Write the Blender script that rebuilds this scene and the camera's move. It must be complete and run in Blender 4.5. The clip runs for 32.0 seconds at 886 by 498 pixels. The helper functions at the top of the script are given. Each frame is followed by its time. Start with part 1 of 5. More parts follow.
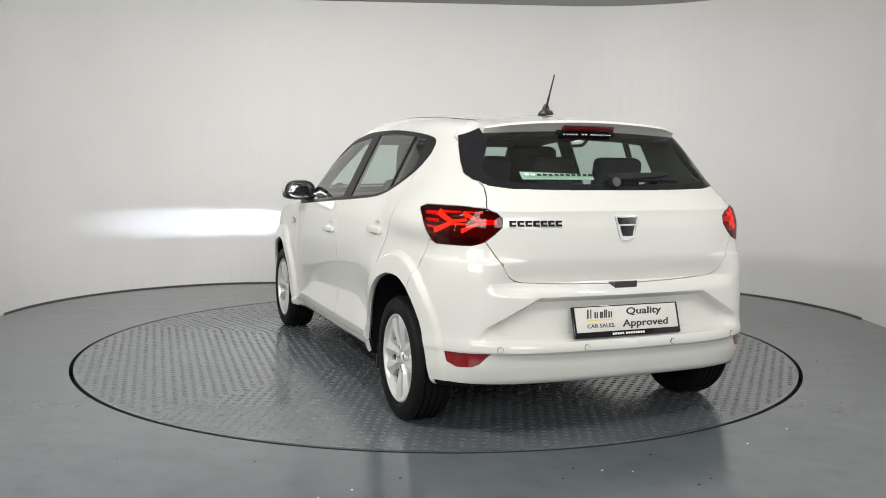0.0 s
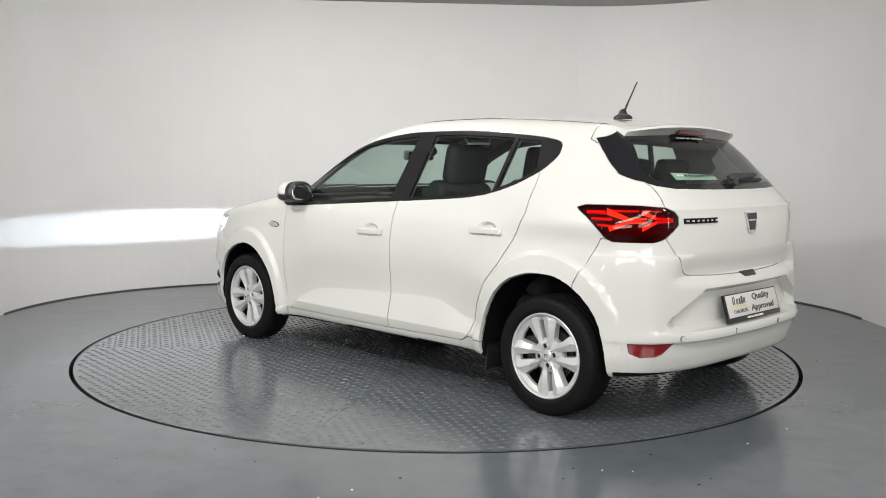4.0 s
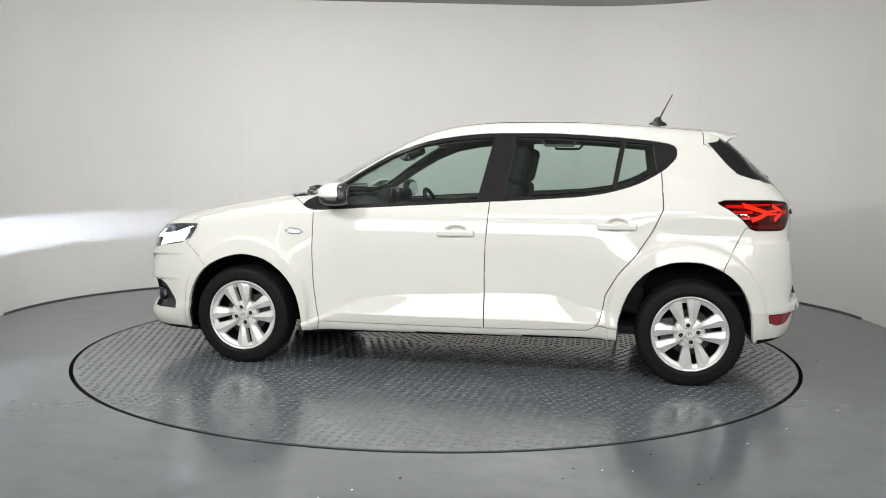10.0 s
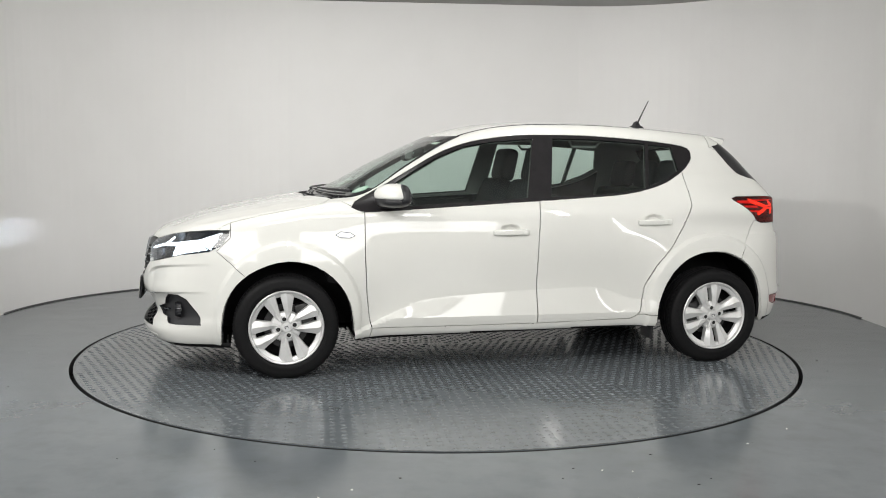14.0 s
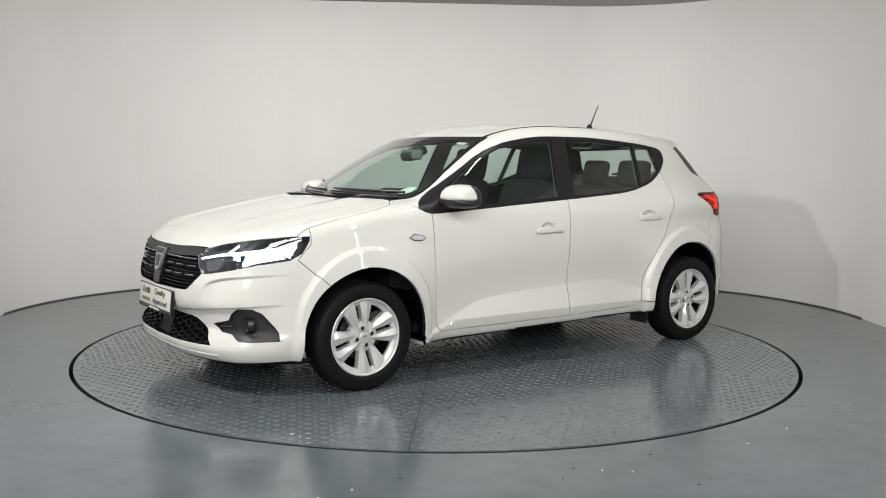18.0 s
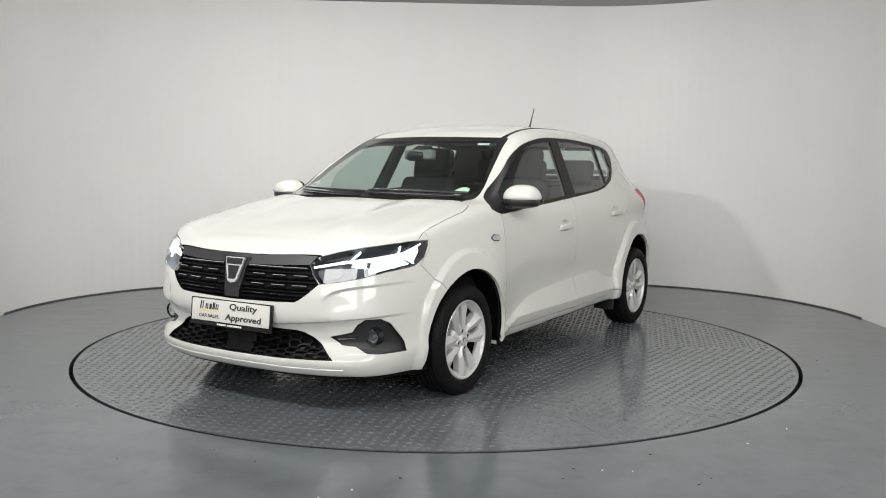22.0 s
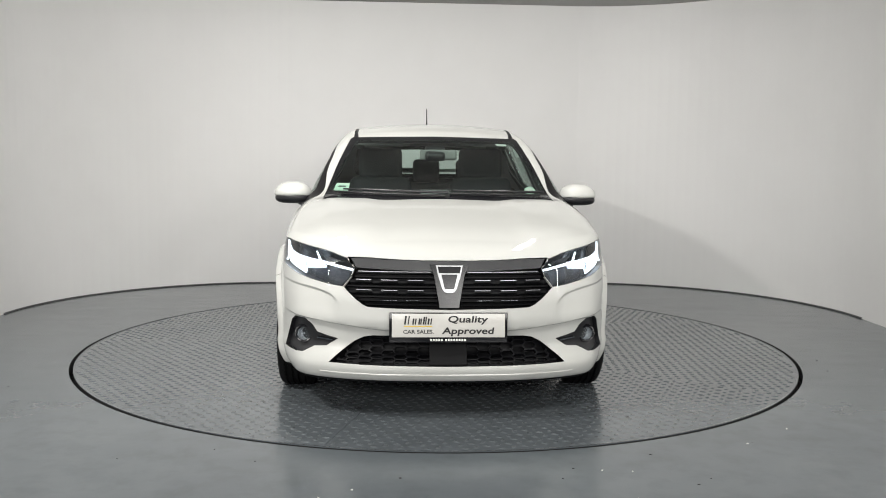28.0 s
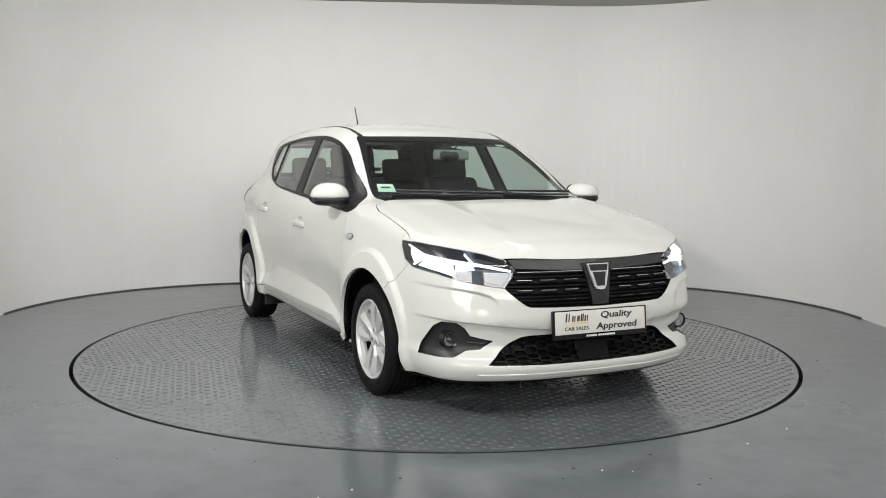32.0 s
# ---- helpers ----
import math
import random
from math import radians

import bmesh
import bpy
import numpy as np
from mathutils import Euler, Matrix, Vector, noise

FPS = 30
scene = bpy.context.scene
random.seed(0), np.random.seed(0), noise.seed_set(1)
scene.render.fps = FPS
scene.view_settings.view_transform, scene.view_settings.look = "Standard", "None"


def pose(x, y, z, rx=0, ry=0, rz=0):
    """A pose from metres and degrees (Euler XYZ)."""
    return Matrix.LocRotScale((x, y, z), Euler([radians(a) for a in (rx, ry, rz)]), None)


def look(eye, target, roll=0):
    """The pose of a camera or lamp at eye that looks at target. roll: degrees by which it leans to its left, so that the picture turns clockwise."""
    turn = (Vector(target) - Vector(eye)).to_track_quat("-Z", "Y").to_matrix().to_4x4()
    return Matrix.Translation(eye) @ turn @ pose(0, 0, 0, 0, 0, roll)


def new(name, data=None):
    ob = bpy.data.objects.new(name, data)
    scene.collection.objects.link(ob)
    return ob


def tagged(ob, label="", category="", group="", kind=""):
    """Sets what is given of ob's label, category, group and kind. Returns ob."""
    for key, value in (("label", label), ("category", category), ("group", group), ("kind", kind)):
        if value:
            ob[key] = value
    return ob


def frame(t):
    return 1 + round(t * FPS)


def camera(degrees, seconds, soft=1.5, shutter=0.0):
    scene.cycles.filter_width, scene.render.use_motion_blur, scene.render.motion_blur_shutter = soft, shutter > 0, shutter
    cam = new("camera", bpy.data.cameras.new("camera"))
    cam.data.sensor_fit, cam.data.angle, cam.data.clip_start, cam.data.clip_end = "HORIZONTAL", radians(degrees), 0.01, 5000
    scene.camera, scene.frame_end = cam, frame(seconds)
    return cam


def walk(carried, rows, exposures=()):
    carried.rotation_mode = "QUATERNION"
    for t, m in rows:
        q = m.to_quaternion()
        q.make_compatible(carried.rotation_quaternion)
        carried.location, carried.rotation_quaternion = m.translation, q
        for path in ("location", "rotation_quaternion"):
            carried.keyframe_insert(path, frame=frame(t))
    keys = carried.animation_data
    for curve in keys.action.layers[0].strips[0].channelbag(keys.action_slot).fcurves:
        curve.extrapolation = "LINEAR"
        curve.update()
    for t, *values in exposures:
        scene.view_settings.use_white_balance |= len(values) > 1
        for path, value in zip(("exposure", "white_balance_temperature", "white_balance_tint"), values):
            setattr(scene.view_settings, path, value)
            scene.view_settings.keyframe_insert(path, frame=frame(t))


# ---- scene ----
cam = camera(52.938, 32.0, soft=1.0)
eye = pose(0, -5.905, 1.198, 84.627, -0.569, -0.280)
walk(cam, [(0, eye), (32, eye)])

# ---------- light ----------
world = bpy.data.worlds.new("world")
scene.world = world
world.use_nodes = True
world.node_tree.nodes["Background"].inputs[0].default_value = (0.8, 0.87, 1.0, 1)
world.node_tree.nodes["Background"].inputs[1].default_value = 0.02


def area_light(name, eye, target, width, length, power, color=(1.0, 0.985, 0.955)):
    lamp = bpy.data.lights.new(name, "AREA")
    lamp.shape, lamp.size, lamp.size_y, lamp.energy = "RECTANGLE", width, length, power
    lamp.color = color
    ob = new(name, lamp)
    ob.matrix_basis = look(eye, target)
    return ob


# spot on the left and tube on the right of the studio's opening, ceiling battens; fill panels added over the opening
# and in the unseen hall behind the camera to brighten the wall
area_light("opening_spot", (-2.3, -2.9, 2.70), (0.3, 1.2, 1.0), 0.13, 0.13, 62)
area_light("opening_tube", (2.3, -2.9, 2.70), (-0.3, 1.2, 1.0), 0.10, 0.90, 30)
area_light("ceiling_batten", (-0.9, -0.4, 2.77), (-0.9, -0.3, 0), 0.10, 0.9, 22)
area_light("ceiling_batten", (0.9, -0.4, 2.77), (0.9, -0.3, 0), 0.10, 0.9, 14)
area_light("opening_fill", (0.2, -3.9, 2.74), (0.1, 2.6, 1.7), 2.4, 0.55, 54)
area_light("hall_fill", (-2.5, -8.6, 2.5), (0.2, 2.4, 1.8), 3.8, 1.6, 156)
area_light("hall_fill", (2.5, -8.6, 2.5), (0.0, 2.4, 1.8), 3.8, 1.6, 140)
# upright light strips beside the camera
area_light("upright_strip", (3.2, -3.5, 1.5), (0, -1.0, 1.0), 0.035, 1.1, 3.0)
area_light("upright_strip", (-3.2, -3.9, 1.5), (0, -1.0, 1.0), 0.035, 1.1, 3.0)


# ---------- materials ----------
def material(name, color, rough=0.5, metal=0.0, coat=0.0, spec=0.5):
    m = bpy.data.materials.new(name)
    m.use_nodes = True
    b = m.node_tree.nodes["Principled BSDF"]
    b.inputs["Base Color"].default_value = (*color, 1)
    b.inputs["Roughness"].default_value = rough
    b.inputs["Metallic"].default_value = metal
    b.inputs["Coat Weight"].default_value = coat
    b.inputs["Coat Roughness"].default_value = 0.03
    b.inputs["Specular IOR Level"].default_value = spec
    return m


def noise_node(m, scale, detail=4.0, rough=0.6, stretch=None):
    nt = m.node_tree
    tc = nt.nodes.new("ShaderNodeTexCoord")
    tex = nt.nodes.new("ShaderNodeTexNoise")
    tex.inputs["Scale"].default_value, tex.inputs["Detail"].default_value, tex.inputs["Roughness"].default_value = scale, detail, rough
    if stretch:
        mp = nt.nodes.new("ShaderNodeMapping")
        mp.inputs["Scale"].default_value = stretch
        nt.links.new(tc.outputs["Object"], mp.inputs[0])
        nt.links.new(mp.outputs[0], tex.inputs["Vector"])
    else:
        nt.links.new(tc.outputs["Object"], tex.inputs["Vector"])
    return tex


def ramp(m, src, stops):
    r = m.node_tree.nodes.new("ShaderNodeValToRGB")
    while len(r.color_ramp.elements) < len(stops):
        r.color_ramp.elements.new(0.5)
    for e, (pos, col) in zip(r.color_ramp.elements, stops):
        e.position, e.color = pos, (*col, 1) if len(col) == 3 else col
    m.node_tree.links.new(src, r.inputs[0])
    return r


def mix(m, a, b, fac, blend="MIX"):
    n = m.node_tree.nodes.new("ShaderNodeMix")
    n.data_type, n.blend_type = "RGBA", blend
    for sock, v in ((n.inputs[0], fac), (n.inputs[6], a), (n.inputs[7], b)):
        if isinstance(v, (int, float)):
            sock.default_value = v
        elif isinstance(v, tuple):
            sock.default_value = (*v, 1)
        else:
            m.node_tree.links.new(v, sock)
    return n.outputs[2]


def bump(m, src, strength, distance):
    n = m.node_tree.nodes.new("ShaderNodeBump")
    n.inputs["Strength"].default_value, n.inputs["Distance"].default_value = strength, distance
    m.node_tree.links.new(src, n.inputs["Height"])
    m.node_tree.links.new(n.outputs[0], m.node_tree.nodes["Principled BSDF"].inputs["Normal"])
    return n


def feed(m, src, name):
    m.node_tree.links.new(src, m.node_tree.nodes["Principled BSDF"].inputs[name])


def grained(name, color, rough, scale, amount, metal=0.0, relief=0.0, spread=0.0):
    """A surface whose colour and gloss vary at two scales."""
    m = material(name, color, rough, metal)
    fine, broad = noise_node(m, scale), noise_node(m, scale * 0.06, 3)
    lo, hi = tuple(c * (1 - amount) for c in color), tuple(min(1, c * (1 + amount)) for c in color)
    c = mix(m, ramp(m, fine.outputs["Fac"], [(0.3, lo), (0.7, hi)]).outputs[0], ramp(m, broad.outputs["Fac"], [(0.3, lo), (0.7, hi)]).outputs[0], 0.5)
    feed(m, c, "Base Color")
    r = ramp(m, broad.outputs["Fac"], [(0.3, (rough - spread,) * 3), (0.7, (rough + spread,) * 3)])
    feed(m, r.outputs[0], "Roughness")
    if relief:
        bump(m, fine.outputs["Fac"], 0.5, relief)
    return m


def pane(name, tint, gloss=1.0, rough=0.0):
    """Thin tinted glass: clear, with a mirror image that grows towards grazing angles."""
    m = bpy.data.materials.new(name)
    m.use_nodes = True
    nt = m.node_tree
    nt.nodes.clear()
    out, mx = nt.nodes.new("ShaderNodeOutputMaterial"), nt.nodes.new("ShaderNodeMixShader")
    tr, gl, lw = nt.nodes.new("ShaderNodeBsdfTransparent"), nt.nodes.new("ShaderNodeBsdfGlossy"), nt.nodes.new("ShaderNodeLayerWeight")
    pw, fr = nt.nodes.new("ShaderNodeMath"), nt.nodes.new("ShaderNodeMath")
    tr.inputs[0].default_value = (*tint, 1)
    gl.inputs["Color"].default_value = (gloss, gloss, gloss, 1)
    gl.inputs["Roughness"].default_value = rough
    pw.operation, fr.operation = "POWER", "MULTIPLY_ADD"
    nt.links.new(lw.outputs["Facing"], pw.inputs[0])
    pw.inputs[1].default_value = 4.5
    nt.links.new(pw.outputs[0], fr.inputs[0])
    fr.inputs[1].default_value, fr.inputs[2].default_value = 0.90, 0.072
    nt.links.new(fr.outputs[0], mx.inputs[0])
    nt.links.new(tr.outputs[0], mx.inputs[1])
    nt.links.new(gl.outputs[0], mx.inputs[2])
    nt.links.new(mx.outputs[0], out.inputs[0])
    return m


def glow(name, color, strength):
    m = bpy.data.materials.new(name)
    m.use_nodes = True
    b = m.node_tree.nodes["Principled BSDF"]
    b.inputs["Base Color"].default_value = (*color, 1)
    b.inputs["Emission Color"].default_value = (*color, 1)
    b.inputs["Emission Strength"].default_value = strength
    return m


def car_paint():
    m = material("white_car_paint", (0.62, 0.62, 0.59), 0.55, 0.0, 1.0, 0.2)
    dust = noise_node(m, 2.2, 5)
    feed(m, ramp(m, dust.outputs["Fac"], [(0.3, (0.605, 0.605, 0.574)), (0.7, (0.625, 0.625, 0.594))]).outputs[0], "Base Color")
    peel = noise_node(m, 160, 2)
    bump(m, peel.outputs["Fac"], 0.03, 0.001)
    return m


def wall_paint():
    m = material("wall_paint", (0.72, 0.705, 0.69), 0.55)
    broad, fine = noise_node(m, 1.3, 4, 0.55), noise_node(m, 45, 3)
    c = ramp(m, broad.outputs["Fac"], [(0.3, (0.825, 0.818, 0.805)), (0.5, (0.845, 0.838, 0.826)), (0.7, (0.86, 0.853, 0.842))]).outputs[0]
    feed(m, c, "Base Color")
    bump(m, fine.outputs["Fac"], 0.12, 0.002)
    feed(m, ramp(m, broad.outputs["Fac"], [(0.3, (0.38,) * 3), (0.7, (0.55,) * 3)]).outputs[0], "Roughness")
    return m


def floor_paint():
    m = material("grey_floor_paint", (0.08, 0.085, 0.09), 0.16, spec=0.75)
    broad, mid, fine = noise_node(m, 0.8, 5, 0.6), noise_node(m, 7, 4, 0.6), noise_node(m, 90, 2)
    streak = noise_node(m, 3, 4, 0.6, (0.5, 3, 1))
    c = ramp(m, broad.outputs["Fac"], [(0.3, (0.104, 0.118, 0.130)), (0.55, (0.124, 0.140, 0.152)), (0.75, (0.146, 0.163, 0.174))]).outputs[0]
    c = mix(m, c, ramp(m, mid.outputs["Fac"], [(0.30, (0.78, 0.78, 0.77)), (0.55, (1, 1, 1))]).outputs[0], 0.55, "MULTIPLY")
    feed(m, c, "Base Color")
    feed(m, mix(m, ramp(m, mid.outputs["Fac"], [(0.3, (0.23,) * 3), (0.7, (0.15,) * 3)]).outputs[0], ramp(m, streak.outputs["Fac"], [(0.3, (0.24,) * 3), (0.7, (0.13,) * 3)]).outputs[0], 0.5), "Roughness")
    swell = noise_node(m, 1.5, 2, 0.4)
    bump(m, mix(m, swell.outputs["Fac"], fine.outputs["Fac"], 0.05), 0.10, 0.006)
    return m


def plate_steel():
    m = material("painted_tread_plate", (0.09, 0.095, 0.10), 0.2, spec=0.75)
    broad, mid = noise_node(m, 1.1, 5, 0.6), noise_node(m, 14, 4, 0.6)
    c = ramp(m, broad.outputs["Fac"], [(0.3, (0.100, 0.113, 0.124)), (0.7, (0.136, 0.151, 0.161))]).outputs[0]
    c = mix(m, c, ramp(m, mid.outputs["Fac"], [(0.32, (0.74, 0.74, 0.73)), (0.55, (1, 1, 1))]).outputs[0], 0.6, "MULTIPLY")
    feed(m, c, "Base Color")
    feed(m, ramp(m, mid.outputs["Fac"], [(0.3, (0.22,) * 3), (0.7, (0.13,) * 3)]).outputs[0], "Roughness")
    bump(m, mid.outputs["Fac"], 0.08, 0.003)
    return m


paint = car_paint()
black_trim = grained("black_plastic", (0.012, 0.012, 0.014), 0.38, 220, 0.3, relief=0.0004, spread=0.06)
gloss_black = material("gloss_black", (0.010, 0.010, 0.012), 0.12)
pillar_film = grained("satin_black_film", (0.016, 0.015, 0.016), 0.36, 300, 0.2, spread=0.05)
grille_black = grained("grille_black", (0.005, 0.005, 0.006), 0.4, 200, 0.3, spread=0.05)
satin_silver = grained("satin_silver", (0.55, 0.56, 0.58), 0.28, 60, 0.05, metal=0.6, spread=0.04)
badge_silver = grained("badge_silver", (0.62, 0.63, 0.64), 0.22, 60, 0.05, metal=0.7, spread=0.04)
grey_plastic = grained("dark_grey_plastic", (0.017, 0.017, 0.019), 0.45, 160, 0.2, relief=0.0003, spread=0.05)
# underside coating, also used as painted shade behind the wheel spokes
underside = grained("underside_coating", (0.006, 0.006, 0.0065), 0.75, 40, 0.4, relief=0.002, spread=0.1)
lining_dark = grained("dark_lining", (0.022, 0.022, 0.024), 0.7, 120, 0.25, relief=0.0006, spread=0.08)
lining_light = grained("grey_headlining", (0.20, 0.20, 0.195), 0.85, 200, 0.12, relief=0.0004, spread=0.05)
seat_cloth = grained("charcoal_seat_cloth", (0.030, 0.031, 0.034), 0.85, 260, 0.35, relief=0.001, spread=0.06)
rubber = grained("tyre_rubber", (0.007, 0.007, 0.0075), 0.6, 90, 0.35, relief=0.0006, spread=0.1)
alloy = grained("silver_alloy", (0.64, 0.64, 0.635), 0.32, 60, 0.05, metal=0.4, spread=0.06)
# brake steel darkened: shade behind the spokes is put into its colour
shaded_steel = grained("shaded_brake_steel", (0.05, 0.05, 0.05), 0.4, 80, 0.3, metal=0.6, spread=0.08)
steel = grained("brake_steel", (0.30, 0.29, 0.28), 0.38, 80, 0.3, metal=1.0, spread=0.08)
chrome = material("chrome", (0.75, 0.76, 0.78), 0.06, 1.0)
smoked_chrome = grained("smoked_chrome", (0.28, 0.29, 0.31), 0.16, 90, 0.1, metal=1.0, spread=0.04)
glass_clear = pane("green_tinted_glass", (0.76, 0.865, 0.82))
glass_rear = pane("tinted_rear_glass", (0.74, 0.82, 0.785))
lens_clear = pane("clear_lens", (0.93, 0.95, 0.96))
lens_red = pane("red_lens", (0.78, 0.14, 0.10), 0.4)
dark_red_lens = material("dark_red_lens", (0.06, 0.002, 0.004), 0.12, 0.0, 1.0)
red_reflector = material("red_reflector", (0.20, 0.004, 0.006), 0.12, 0.0, 1.0)
red_housing = material("dark_red_housing", (0.05, 0.003, 0.005), 0.25)
drl_glow = glow("white_led", (0.86, 0.93, 1.0), 1.8)
lamp_lining = grained("headlamp_lining", (0.045, 0.049, 0.056), 0.3, 40, 0.5, metal=0.6, spread=0.06)
lamp_facet = grained("lamp_facet", (0.06, 0.066, 0.076), 0.3, 70, 0.5, metal=0.4, spread=0.06)
beam_area_glow = glow("headlamp_reflector_lit", (0.80, 0.90, 1.0), 2.0)
beam_glow = glow("low_beam_source", (0.76, 0.87, 1.0), 210000.0)
tail_glow = glow("red_led", (1.0, 0.02, 0.015), 0.10)
tail_hot = glow("red_led_core", (1.0, 0.17, 0.06), 1.2)
plate_white = grained("plate_white", (0.60, 0.585, 0.55), 0.22, 30, 0.04, spread=0.05)
ink = material("black_ink", (0.012, 0.012, 0.012), 0.4)
yellow_ink = material("yellow_ink", (0.70, 0.50, 0.04), 0.45)
sticker_white = material("sticker_paper", (0.75, 0.77, 0.72), 0.6)
sticker_green = material("sticker_green", (0.52, 0.68, 0.57), 0.6)
for soft in (pillar_film, grille_black, rubber, underside, lining_dark, seat_cloth, shaded_steel):
    soft.node_tree.nodes["Principled BSDF"].inputs["Specular IOR Level"].default_value = 0.12
pillar_film.node_tree.nodes["Principled BSDF"].inputs["Specular IOR Level"].default_value = 0.1
wall_mat, floor_mat, tread_mat = wall_paint(), floor_paint(), plate_steel()
# dark grey for the added unseen walls, keeps frontal bounce light low
unseen_mat = grained("unseen_wall_paint", (0.22, 0.22, 0.22), 0.7, 20, 0.1, relief=0.001, spread=0.05)
ceiling_mat = grained("ceiling_board", (0.42, 0.42, 0.41), 0.8, 30, 0.05, relief=0.001, spread=0.05)
joint_grey = grained("joint_sealant", (0.09, 0.09, 0.09), 0.6, 50, 0.3, spread=0.05)
# black for the lamp slit's sides and for shade painted into gaps
slit_and_shade_black = material("slit_and_shade_black", (0.006, 0.006, 0.006), 0.8)


# ---------- car body shape ----------
def curve(*pts):
    """A smooth monotone curve through (x, y) pairs."""
    xs = np.array([p[0] for p in pts], float)
    ys = np.array([p[1] for p in pts], float)
    if xs[0] > xs[-1]:
        xs, ys = xs[::-1], ys[::-1]
    h = np.diff(xs)
    d = np.diff(ys) / h
    m = np.zeros(len(xs))
    m[0], m[-1] = d[0], d[-1]
    for i in range(1, len(xs) - 1):
        if d[i - 1] * d[i] > 0:
            w1, w2 = 2 * h[i] + h[i - 1], h[i] + 2 * h[i - 1]
            m[i] = (w1 + w2) / (w1 / d[i - 1] + w2 / d[i])

    def at(x):
        x = np.clip(np.asarray(x, float), xs[0], xs[-1])
        i = np.clip(np.searchsorted(xs, x) - 1, 0, len(xs) - 2)
        t = (x - xs[i]) / h[i]
        return ((1 + 2 * t) * (1 - t) ** 2 * ys[i] + t * (1 - t) ** 2 * h[i] * m[i]
                + t * t * (3 - 2 * t) * ys[i + 1] + t * t * (t - 1) * h[i] * m[i + 1])
    return at


def step(a, b, x):
    t = np.clip((x - a) / (b - a), 0, 1)
    return t * t * (3 - 2 * t)


def smax(a, b, k):
    h = np.maximum(k - np.abs(a - b), 0) / k
    return np.maximum(a, b) + h * h * k * 0.25


FRONT_AXLE, REAR_AXLE, HUB_Z = 1.302, -1.302, 0.288
HOOD = curve((2.25, 0.60), (2.13, 0.735), (2.08, 0.775), (2.0, 0.815), (1.83, 0.878), (1.65, 0.920), (1.47, 0.955), (1.29, 0.987), (1.15, 1.008), (0.9, 1.03), (0.3, 1.05))
SCREEN = curve((1.5, 0.82), (1.13, 1.005), (0.92, 1.105), (0.74, 1.205), (0.555, 1.296), (0.37, 1.376), (0.22, 1.427), (0.03, 1.465), (-0.22, 1.485), (-0.51, 1.488),
               (-0.88, 1.474), (-1.26, 1.446), (-1.41, 1.432), (-1.55, 1.408), (-1.7, 1.376))
SIDE = curve((0.15, 0.76), (0.20, 0.815), (0.25, 0.838), (0.32, 0.848), (0.5, 0.846), (0.65, 0.848), (0.8, 0.842), (0.9, 0.828), (0.97, 0.803), (1.05, 0.768), (1.2, 0.70),
             (1.303, 0.652), (1.37, 0.618), (1.42, 0.588), (1.5, 0.53))
TAPER_LOW = curve((2.2, -0.17), (1.9, -0.085), (1.6, -0.035), (1.3, -0.01), (1.0, 0), (-1.0, 0), (-1.3, -0.012), (-1.6, -0.04), (-1.8, -0.07), (-1.97, -0.11))
TAPER_TOP = curve((1.2, -0.035), (0.9, -0.010), (0.5, 0.0), (0.0, 0), (-0.9, 0), (-1.3, -0.028), (-1.6, -0.10), (-1.9, -0.19))
NOSE = curve((0.12, 1.95), (0.17, 2.06), (0.21, 2.115), (0.26, 2.135), (0.30, 2.12), (0.34, 2.10), (0.42, 2.115), (0.5, 2.135), (0.56, 2.135), (0.65, 2.115), (0.73, 2.095), (0.80, 2.05), (0.95, 1.95))
TAIL = curve((0.15, -1.80), (0.22, -1.885), (0.27, -1.915), (0.33, -1.933), (0.396, -1.948), (0.410, -1.968), (0.416, -1.969), (0.440, -1.969), (0.447, -1.966), (0.460, -1.938), (0.60, -1.928), (0.64, -1.927), (0.665, -1.918), (0.682, -1.895),
             (0.70, -1.882), (0.79, -1.902), (0.81, -1.904), (0.93, -1.901), (0.985, -1.893), (1.005, -1.893), (1.03, -1.868), (1.06, -1.845), (1.09, -1.815), (1.126, -1.782), (1.25, -1.655), (1.364, -1.525), (1.42, -1.46), (1.5, -1.37))
TAIL_CORNER = curve((0.15, -1.80), (0.22, -1.885), (0.27, -1.915), (0.33, -1.937), (0.396, -1.950), (0.412, -1.960), (0.44, -1.961), (0.46, -1.951), (0.60, -1.944), (0.70, -1.935), (0.79, -1.920), (0.86, -1.908),
                    (0.93, -1.901), (0.985, -1.893), (1.005, -1.893), (1.03, -1.868), (1.06, -1.845), (1.09, -1.815), (1.126, -1.782), (1.25, -1.655), (1.364, -1.525), (1.42, -1.46), (1.5, -1.37))
NOSE_BOW = curve((0, 0), (0.26, 0.012), (0.45, 0.05), (0.6, 0.11), (0.706, 0.185), (0.8, 0.32), (0.95, 0.6))
TAIL_BOW = curve((0, 0), (0.26, 0.008), (0.45, 0.028), (0.6, 0.07), (0.7, 0.125), (0.8, 0.23), (0.95, 0.45))
FLOOR_LINE = curve((2.2, 0.17), (1.7, 0.165), (1.5, 0.19), (0.95, 0.2), (-0.95, 0.23), (-1.6, 0.235), (-1.96, 0.27))
SCULPT = curve((0.98, 0.24), (0.86, 0.285), (0.785, 0.319), (0.656, 0.374), (0.526, 0.422), (0.33, 0.444), (-0.068, 0.465), (-0.5, 0.481), (-0.609, 0.459), (-0.712, 0.418), (-0.798, 0.40), (-0.98, 0.39))
NOSE_CREASE = curve((0.0, 0.50), (0.48, 0.535), (0.508, 0.56), (0.561, 0.603), (0.787, 0.642), (0.95, 0.66))
